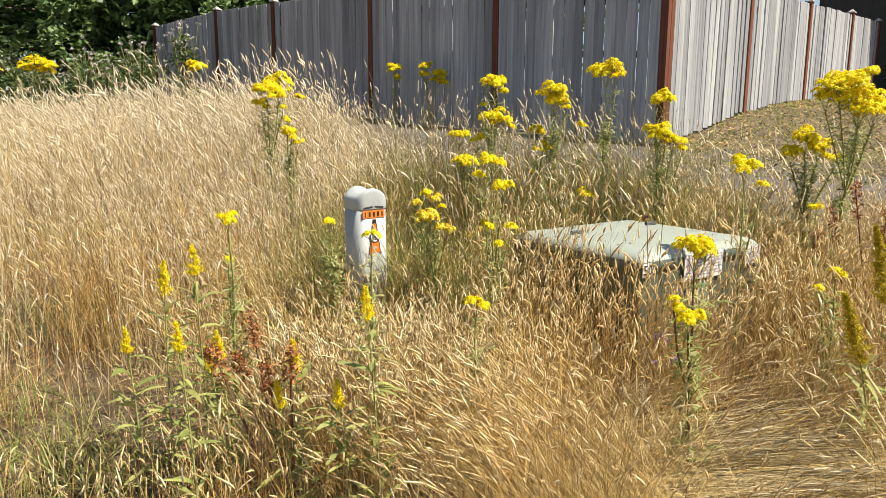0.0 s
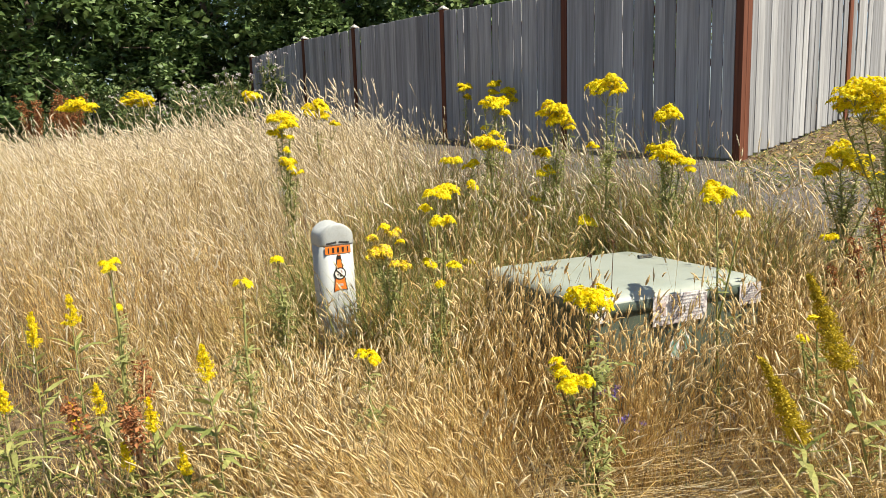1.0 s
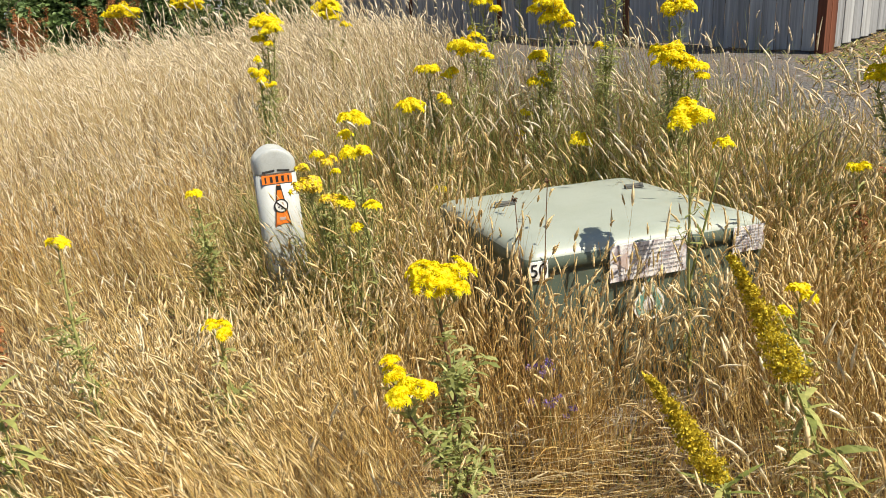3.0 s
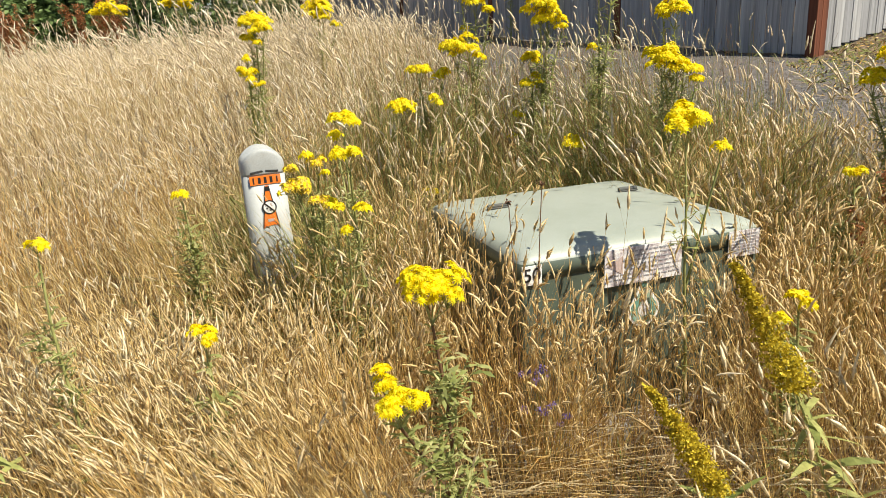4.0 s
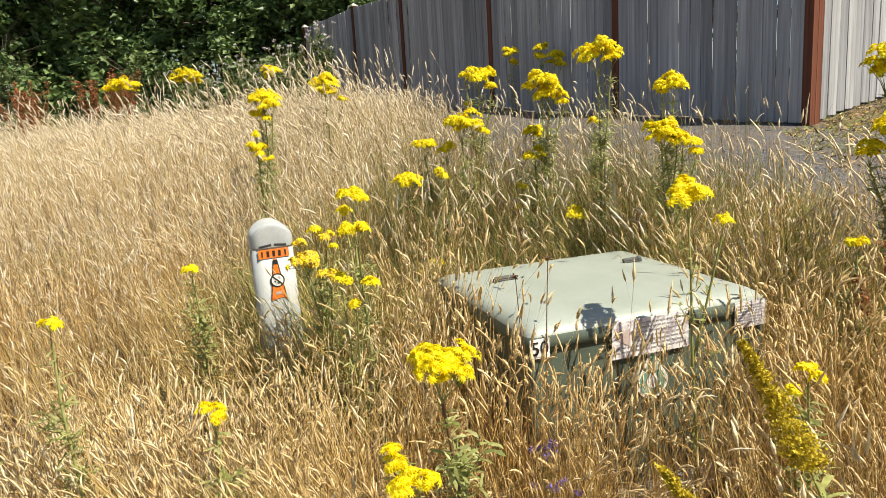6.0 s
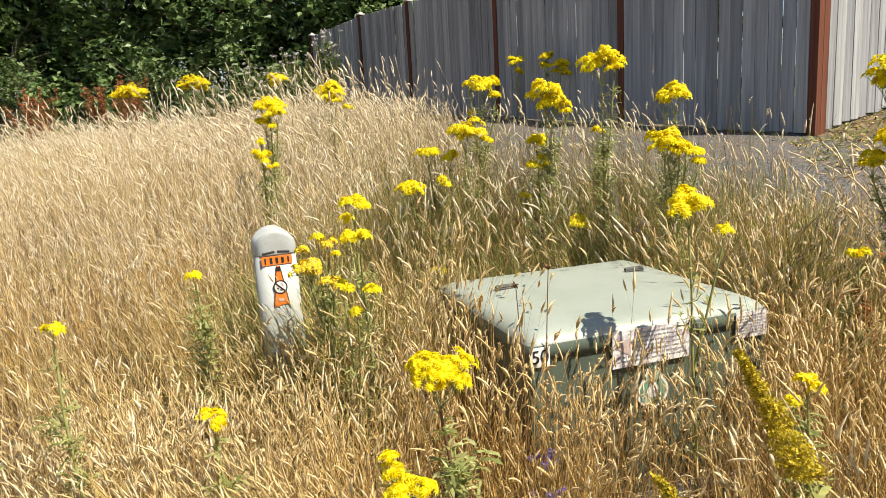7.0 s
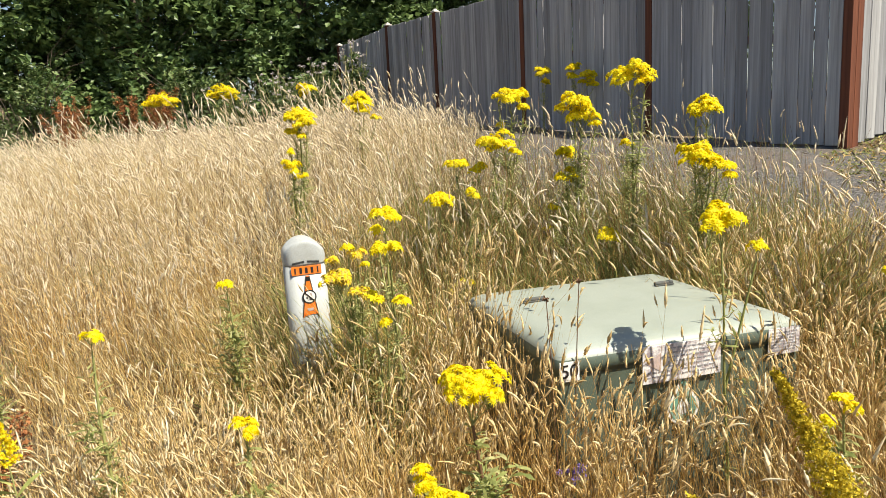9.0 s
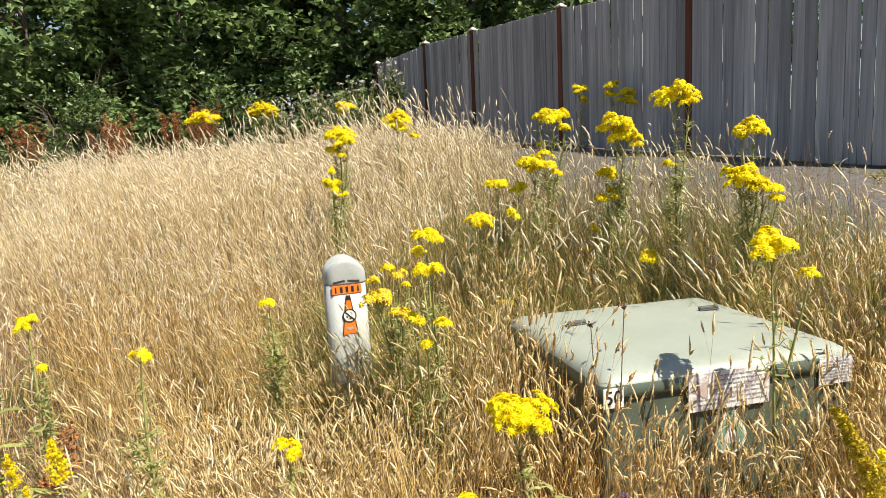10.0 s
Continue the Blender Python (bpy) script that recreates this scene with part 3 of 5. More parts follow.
# ---------------------------------------------------------------- trees behind the field
def leaf_cloud(soup, centres, radius, per, size, rng, m=0, flat=0.75):
    """Folded leaves round clump centres, hanging and turned every way."""
    n = len(centres) * per
    d = unit(rng.normal(size=(n, 3))) * rng.uniform(0.25, 1.0, (n, 1)) ** 0.6
    p = np.repeat(centres, per, 0) + d * np.repeat(radius, per)[:, None] * np.array([1, 1, flat])
    ax = unit(rng.normal(size=(n, 3)) * np.array([1, 1, 0.55]) + np.array([0, 0, -0.25]))
    sd = unit(np.cross(ax, unit(rng.normal(size=(n, 3)) * 0.6 + np.array([0, 0, 1.0]))))
    up = np.cross(sd, ax)
    L = size * rng.uniform(0.6, 1.25, (n, 1))
    W = L * rng.uniform(0.26, 0.36, (n, 1))
    v = np.stack([p, p + ax * L * 0.45 + sd * W + up * W * 0.3, p + ax * L, p + ax * L * 0.45 - sd * W + up * W * 0.3], 1).reshape(-1, 3)
    i = np.arange(n)[:, None] * 4
    soup.add(v, tris=np.concatenate([i + np.array([[0, 1, 2]]), i + np.array([[0, 2, 3]])], 1).reshape(-1, 3), m=m)


def tree(x, y, height, spread, seed, low=0.08, clumps=360, per=30, size=0.235):
    rng = np.random.default_rng(seed)
    z0 = float(gz(x, y))
    t = thing("tree", "dense dark green broadleaf tree behind the field", "tree", (x, y, z0), "trees behind the field")
    s = Soup()
    k = 9
    u = np.linspace(0, 1, k)
    bend = rng.normal(size=2) * 0.35
    trunk = np.stack([bend[0] * u ** 2, bend[1] * u ** 2, u * height * 0.86 - 0.1], -1)
    tubes(s, trunk[None], (0.13 * (height / 7) * (1 - 0.85 * u))[None], 8)
    limbs = []
    nl = 16
    for j in range(nl):
        f = rng.uniform(0.12, 0.85)
        st = np.array([bend[0] * f ** 2, bend[1] * f ** 2, f * height * 0.86])
        a = rng.uniform(0, 2 * np.pi)
        ln = spread * rng.uniform(0.6, 0.95) * (1.1 - 0.6 * f)
        e = st + np.array([math.cos(a) * ln, math.sin(a) * ln, rng.uniform(0.2, 0.9)])
        mid = (st + e) / 2 + np.array([0, 0, 0.25])
        limbs.append(np.stack([st, mid, e]))
    tubes(s, np.array(limbs), np.tile([0.05, 0.032, 0.012], (nl, 1)), 6)
    hang("trunk", s.mesh("trunk", [BARK], True), t, "dark trunk and limbs")
    c = Soup()
    # clump centres in an egg-shaped crown with an uneven skin
    d = unit(rng.normal(size=(clumps, 3)))
    rad = rng.uniform(0.45, 1.0, clumps) ** 0.55
    lump = 1 + 0.22 * np.sin(3 * np.arctan2(d[:, 1], d[:, 0]) + seed) + 0.15 * np.sin(5 * d[:, 2] + seed * 2)
    cen = d * (rad * lump)[:, None] * np.array([spread, spread, height * (0.5 - low / 2)]) + np.array([bend[0] * 0.4, bend[1] * 0.4, height * (0.5 + low / 2)])
    cen[:, 2] = np.maximum(cen[:, 2], 0.25)
    leaf_cloud(c, cen, rng.uniform(0.28, 0.6, clumps), per, size, rng)
    hang("crown", c.mesh("crown", [TREE_LEAF]), t, "crown of small dark leaves")
    return t


for k, (x, y, h, sp) in enumerate(((-5.6, 19.8, 8.2, 2.5), (-9.2, 18.6, 8.0, 2.6), (-12.8, 16.8, 7.6, 2.6), (-15.6, 14.0, 7.4, 2.5), (-2.2, 20.2, 9.0, 2.7),
                                   (-7.4, 22.6, 10.5, 3.0), (-12.2, 21.0, 10.0, 3.0), (-16.8, 18.4, 9.5, 3.0), (1.8, 21.4, 9.0, 2.8), (-18.2, 10.6, 7.4, 2.6), (-1.0, 24.5, 10.5, 3.0),
                                   (-10.6, 24.6, 11.0, 3.2), (-15.0, 23.0, 11.0, 3.2), (-4.4, 25.0, 11.0, 3.2), (-19.6, 20.0, 11.0, 3.2), (-20.4, 14.6, 10.0, 3.0),
                                   (-2.5, 30.0, 13.0, 4.2), (-9.0, 30.5, 13.5, 4.4), (-15.5, 29.0, 13.5, 4.4), (-22.0, 26.0, 13.0, 4.2), (-26.0, 19.0, 12.5, 4.2), (4.0, 29.0, 12.5, 4.0))):
    tree(x, y, h, sp, 20 + k, clumps=360 if y < 22 else 190, size=0.235 if y < 25.5 else 0.32)


def bush(name, label, x, y, w, h, seed, mats, n, size, stems=14):
    """Low arching bush: canes and leaf clumps."""
    rng = np.random.default_rng(seed)
    z0 = float(gz(x, y))
    t = thing(name, label, "bush", (x, y, z0), "bushes along the trees")
    s = Soup()
    a = rng.uniform(0, 2 * np.pi, stems)
    e = np.stack([np.cos(a) * w * 0.8, np.sin(a) * w * 0.6, rng.uniform(0.4, 0.95, stems) * h], -1)
    st = e * np.array([0.15, 0.15, 0]) - np.array([0, 0, 0.03])
    tubes(s, np.stack([st, (st + e) / 2 + np.array([0, 0, 0.25 * h]), e], 1), np.tile([0.012, 0.009, 0.004], (stems, 1)), 5)
    hang("cane_clump", s.mesh("cane_clump", [BARK]), t)
    c = Soup()
    d = unit(rng.normal(size=(n, 3)))
    d[:, 2] = np.abs(d[:, 2])
    cen = d * (rng.uniform(0.5, 1, (n, 1)) ** 0.5) * np.array([w, w * 0.7, h * 0.92]) * (1 + 0.2 * np.sin(7 * d[:, :1] + seed))
    leaf_cloud(c, cen, rng.uniform(0.16, 0.34, n), 30, size, rng)
    hang("leaves", c.mesh("leaves", mats), t)
    return t


for k, (x, y, w, h) in enumerate(((-10.2, 15.2, 1.6, 1.6), (-12.8, 13.0, 1.8, 1.9), (-8.0, 16.4, 1.3, 1.4), (-14.6, 11.0, 1.7, 1.8), (-11.8, 10.6, 1.0, 0.9), (-15.8, 8.6, 1.8, 1.8), (-6.9, 17.2, 1.1, 1.5))):
    bush("bramble_bush", "green bramble bush at the foot of the trees", x, y, w, h, 60 + k, [BRAMBLE], 70, 0.10)


for k, (x, y) in enumerate(((-5.0, 18.2), (-7.6, 18.6), (-9.8, 17.4), (-12.2, 16.0), (-14.4, 14.2), (-16.2, 12.0), (-17.4, 9.4), (-2.6, 18.0), (-11.0, 19.4), (-14.6, 17.4), (-17.6, 15.0), (-7.0, 20.6))):
    bush("undergrowth_bush", "tall dark green bush under the trees", x, y, 2.1, 3.2 + 0.3 * math.sin(k * 2.3), 160 + k, [TREE_LEAF], 170, 0.18)


def thistle(x, y, h, seed, w=0.35):
    """Seeding weed with pale fluffy heads."""
    rng = np.random.default_rng(seed)
    z0 = float(gz(x, y))
    t = thing("seeding_thistle", "tall thistle gone to pale grey fluff", "weed", (x, y, z0), "thistles by the fence")
    n = 34
    s = Soup()
    e = np.stack([rng.normal(0, w, n), rng.normal(0, w * 0.7, n), rng.uniform(0.55, 1.0, n) * h], -1)
    st = e * np.array([0.25, 0.25, 0.0])
    tubes(s, np.stack([st, st * 0.6 + e * 0.4 + np.array([0, 0, 0.15]), e], 1), np.tile([0.006, 0.005, 0.003], (n, 1)), 4)
    tagged(hang("stem", s.mesh("stem", [RAG_STEM]), t), kind="stuff")
    c = Soup()
    leaf_cloud(c, e * rng.uniform(0.25, 0.85, (n, 1)), np.full(n, 0.16), 16, 0.10, rng)
    hang("foliage", c.mesh("foliage", [BRAMBLE]), t)
    c = Soup()
    leaf_cloud(c, e, np.full(n, 0.035), 16, 0.035, rng)
    tagged(hang("seed_fluff", c.mesh("seed_fluff", [FLUFF]), t, "pale fluffy seed heads"), kind="stuff")


for k, (x, y, h, w) in enumerate(((-6.1, 14.3, 1.55, 0.4), (-6.9, 14.0, 1.25, 0.4), (-4.9, 13.6, 1.75, 0.14), (-7.6, 13.4, 1.1, 0.35))):
    thistle(x, y, h, 90 + k, w)


def dock(x, y, h, seed):
    """Dead dock: upright rust-brown seed stalks."""
    rng = np.random.default_rng(seed)
    z0 = float(gz(x, y))
    t = thing("dead_dock", "rust-brown dock stalks gone to seed", "weed", (x, y, z0), "dead docks in the grass")
    n = 13 if y > 8 else 5
    e = np.stack([rng.normal(0, 0.2 if y > 8 else 0.12, n), rng.normal(0, 0.14, n), rng.uniform(0.7, 1.0, n) * h], -1)
    st = e * np.array([0.15, 0.15, 0.0])
    for a, b in zip(st, e):
        s, c = Soup(), Soup()
        tubes(s, np.stack([a, (a + b) / 2, b])[None], np.array([[0.006, 0.005, 0.002]]), 4)
        stalk = hang("stalk", s.mesh("stalk", [DEAD_STEM]), t)
        cen = a + (b - a) * rng.uniform(0.45 if y > 8 else 0.78, 1.0, (16, 1))
        leaf_cloud(c, cen, np.full(16, 0.04 if y > 8 else 0.028), 12, 0.034 if y > 8 else 0.016, rng)
        tagged(hang("seed_plume", c.mesh("seed_plume", [DOCK]), stalk, "rust-brown seeds"), kind="stuff")


for k, (x, y, h) in enumerate(((-8.6, 11.6, 1.35), (-8.1, 11.9, 1.3), (-9.3, 11.0, 1.3), (-7.7, 11.4, 1.2), (-10.0, 9.6, 1.25), (-10.4, 9.0, 1.2), (-8.9, 10.4, 1.15),
                               (0.12, 2.06, 0.60), (2.46, 3.28, 0.75), (2.62, 3.42, 0.85), (2.80, 3.30, 0.7))):
    dock(x, y, h, 120 + k)

# ---------------------------------------------------------------- house beyond the sunlit fence
def house():
    h = thing("house", "dark-sided house wall beyond the fence", "house")
    p = CORNER + RIGHT * 9.3
    base = pose(p[0] + 2.2, p[1] + 1.2, float(gz(*p)), 0, 0, 4)
    h.matrix_basis = base
    part("wall", box_bm(4.4, 3.4, 3.4, 0, (0, 0, 1.6)), SIDING, h, "dark siding")
    for k in range(17):
        part("board", box_bm(4.44, 0.02, 0.18, 0.003), SIDING, h, "", pose(0, -1.71, 0.1 + k * 0.195, -2, 0, 0))
    bm = bmesh.new()
    vs = [bm.verts.new(v) for v in ((-2.5, -2.1, 3.3), (2.5, -2.1, 3.3), (2.5, 2.1, 3.3), (-2.5, 2.1, 3.3), (-2.5, 0, 4.6), (2.5, 0, 4.6))]
    for f in ((0, 1, 5, 4), (2, 3, 4, 5), (0, 4, 3), (1, 2, 5), (3, 2, 1, 0)):
        bm.faces.new([vs[q] for q in f])
    part("roof", bm, ROOFING, h, "dark shingle roof")


house()

# ---------------------------------------------------------------- ragwort
def floret_soup(soup, pos, nrm, R, rng, m_petal=0, m_disc=1):
    """Daisies of twelve rays with a domed disc: pos, nrm (n, 3), R (n,)."""
    n = len(pos)
    ref = unit(rng.normal(size=(n, 3)))
    a = unit(np.cross(nrm, ref))
    b = np.cross(nrm, a)
    k = 22 if R.mean() < 0.0145 else 14
    th = np.arange(k) * 2 * np.pi / k
    rad = np.where(np.arange(k) % 2 == 0, 1.0, 0.50)
    rad = rad[None] * rng.uniform(0.85, 1.1, (n, k))
    lift = np.where(np.arange(k) % 2 == 0, -0.28, 0.0)[None] + rng.uniform(-0.1, 0.1, (n, k))
    ringv = pos[:, None] + (a[:, None] * np.cos(th)[None, :, None] + b[:, None] * np.sin(th)[None, :, None]) * (rad * R[:, None])[:, :, None] + nrm[:, None] * (lift * R[:, None])[:, :, None]
    v = np.concatenate([pos[:, None], ringv], 1).reshape(-1, 3)
    i = np.arange(n)[:, None] * (k + 1)
    j = np.arange(k)[None]
    soup.add(v, tris=np.stack(np.broadcast_arrays(i, i + 1 + j, i + 1 + (j + 1) % k), -1).reshape(-1, 3), m=m_petal)
    k = 6
    th = np.arange(k) * 2 * np.pi / k
    base = pos[:, None] + (a[:, None] * np.cos(th)[None, :, None] + b[:, None] * np.sin(th)[None, :, None]) * (0.36 * R)[:, None, None] + nrm[:, None] * (0.06 * R)[:, None, None]
    v = np.concatenate([(pos + nrm * (0.26 * R)[:, None])[:, None], base], 1).reshape(-1, 3)
    i = np.arange(n)[:, None] * (k + 1)
    j = np.arange(k)[None]
    soup.add(v, tris=np.stack(np.broadcast_arrays(i, i + 1 + j, i + 1 + (j + 1) % k), -1).reshape(-1, 3), m=m_disc)


LOBED = np.array([0.4, 1.0, 0.45, 1.0, 0.1])


def lobed_leaves(soup, base, out, length, rng, m=0, lobes=True):
    """Ragged leaves that arch out and droop: base, out (n, 3), length (n,)."""
    n = len(base)
    k = 5
    u = np.linspace(0, 1, k)[None, :, None]
    pts = base[:, None] + out[:, None] * length[:, None, None] * u - np.array([0, 0, 1.0]) * (length[:, None, None] * rng.uniform(0.1, 0.6, (n, 1, 1))) * u ** 2
    side = unit(np.cross(out, np.array([0, 0, 1.0])) + rng.normal(size=(n, 3)) * 0.3)
    prof = LOBED if lobes else np.array([0.25, 0.85, 1, 0.7, 0.05])
    ribbons(soup, pts, length * (0.19 if lobes else 0.14), side, prof, m)


def ragwort(x, y, heads, seed, leafy=1.0, faded=False, label="yellow ragwort in flower with grey-green ragged leaves", bare=False):
    """heads: (x, y, z, radius) of each flat-topped flower cluster."""
    rng = np.random.default_rng(seed)
    z0 = float(gz(x, y))
    t = thing("ragwort", label, "wildflower", (x, y, z0), "ragwort in the field")
    o = np.array([x, y, z0])
    hs = np.array([h[:3] for h in heads], float) - o
    rs = np.array([h[3] for h in heads], float) * (1.32 if y < 3.5 else 1.6)
    top = hs[np.argmax(hs[:, 2])]
    s, fol = Soup(), Soup()
    for h, r in zip(hs, rs):
        hub = h - np.array([0, 0, 0.85 * r + 0.02])
        low = np.minimum(0.72, max(0.2, (h[2] - 0.25) / max(top[2], 0.1)))
        f0 = top * low * 0.75
        pts = np.stack([np.array([0, 0, -0.03]), f0 * 0.5 + rng.normal(0, 0.008, 3), f0, f0 * 0.45 + hub * 0.55 + rng.normal(0, 0.006, 3), hub])
        tubes(s, pts[None], np.array([[0.0055, 0.005, 0.0042, 0.0036, 0.003]]), 6)
        n = int(np.clip((r / 0.0098) ** 2 * (2.6 if y < 2.6 else 1.9), 12, 300))
        # small domes gathered into one uneven flat-topped cluster
        nd = 1 if r < 0.03 else int(np.clip((r / 0.021) ** 1.35, 3, 13))
        ka = np.arange(nd) + 0.5
        dr = r * 0.66 * np.sqrt(ka / nd) * rng.uniform(0.85, 1.15, nd) * (nd > 1)
        da = ka * 2.39996 + rng.uniform(0, 6.28)
        dome = np.stack([np.cos(da) * dr, np.sin(da) * dr, -0.22 * dr ** 2 / r + rng.normal(0, 0.16 * r, nd)], -1)
        own = rng.integers(0, nd, n)
        sr = r if nd == 1 else r * 0.42
        kk = rng.uniform(0, 1, n)
        rr = sr * np.sqrt(kk)
        th = rng.uniform(0, 2 * np.pi, n)
        pos = h + dome[own] + np.stack([np.cos(th) * rr, np.sin(th) * rr, sr * 0.95 * (np.sqrt(1 - 0.92 * kk) - 0.6) + rng.normal(0, 0.05 * r, n)], -1)
        tilt = np.stack([np.cos(th) * rr / sr, np.sin(th) * rr / sr, np.full(n, 0.9)], -1) + dome[own] * np.array([0.5, 0.5, 0]) / r + rng.normal(0, 0.22, (n, 3))
        fl = Soup()
        floret_soup(fl, pos, unit(tilt), rng.uniform(0.0105, 0.0145, n) * (1.0 if y < 2.6 else 1.4 if y < 6 else 1.8), rng)
        tagged(hang("bloom", fl.mesh("bloom", [PETAL_OLD if faded else PETAL, DISC]), t, "flat yellow flower cluster"), kind="stuff")
        # the stem forks to each dome, and thin stalks rise from there to every third flower
        seat = h + dome - np.array([0, 0, sr * 0.8])
        tubes(s, np.stack([np.broadcast_to(hub, seat.shape), hub + (seat - hub) * np.array([0.4, 0.4, 0.55]), seat], 1), np.tile([0.0018, 0.0014, 0.0011], (nd, 1)), 3, 1)
        few = np.arange(0, n, 3)
        tubes(s, np.stack([seat[own[few]], (seat[own[few]] + pos[few]) / 2 - np.array([0, 0, 0.001]), pos[few] - np.array([0, 0, 0.002])], 1), np.tile([0.0009, 0.0008, 0.0007], (len(few), 1)), 3, 1)
        # small leaves up to the cluster
        m_ = int(24 * leafy)
        uu = rng.uniform(0.25, 1.0, m_)
        b = f0 + (hub - f0) * uu[:, None]
        a = rng.uniform(0, 2 * np.pi, m_)
        lobed_leaves(fol, b, unit(np.stack([np.cos(a), np.sin(a), rng.uniform(0.3, 1.1, m_)], -1)), rng.uniform(0.022, 0.055, m_), rng)
    nt = int(30 * leafy)
    uu = rng.uniform(0.12, 0.98, nt)
    a = rng.uniform(0, 2 * np.pi, nt)
    t0 = top * (uu * 0.75)[:, None]
    t1 = t0 + np.stack([np.cos(a), np.sin(a), rng.uniform(0.5, 1.4, nt)], -1) * rng.uniform(0.03, 0.075, (nt, 1))
    tubes(s, np.stack([t0, (t0 + t1) / 2 - np.array([0, 0, 0.008]), t1], 1), np.tile([0.0018, 0.0014, 0.001], (nt, 1)), 3, 1)
    per = 6
    w = rng.uniform(0.1, 1.0, (nt, per, 1))
    lb = (t0[:, None] * (1 - w) + t1[:, None] * w).reshape(-1, 3)
    a = rng.uniform(0, 2 * np.pi, nt * per)
    lobed_leaves(fol, lb, unit(np.stack([np.cos(a), np.sin(a), rng.uniform(0.0, 1.0, nt * per)], -1)), rng.uniform(0.022, 0.058, nt * per), rng)
    hang("stem", s.mesh("stem", [DEAD_STEM if bare else RAG_STEM, RAG_STEM], True), t, "dark reddish stem" if bare else "")
    hang("foliage", fol.mesh("foliage", [RAG_LEAF]), t, "ragged grey-green leaves")
    return t


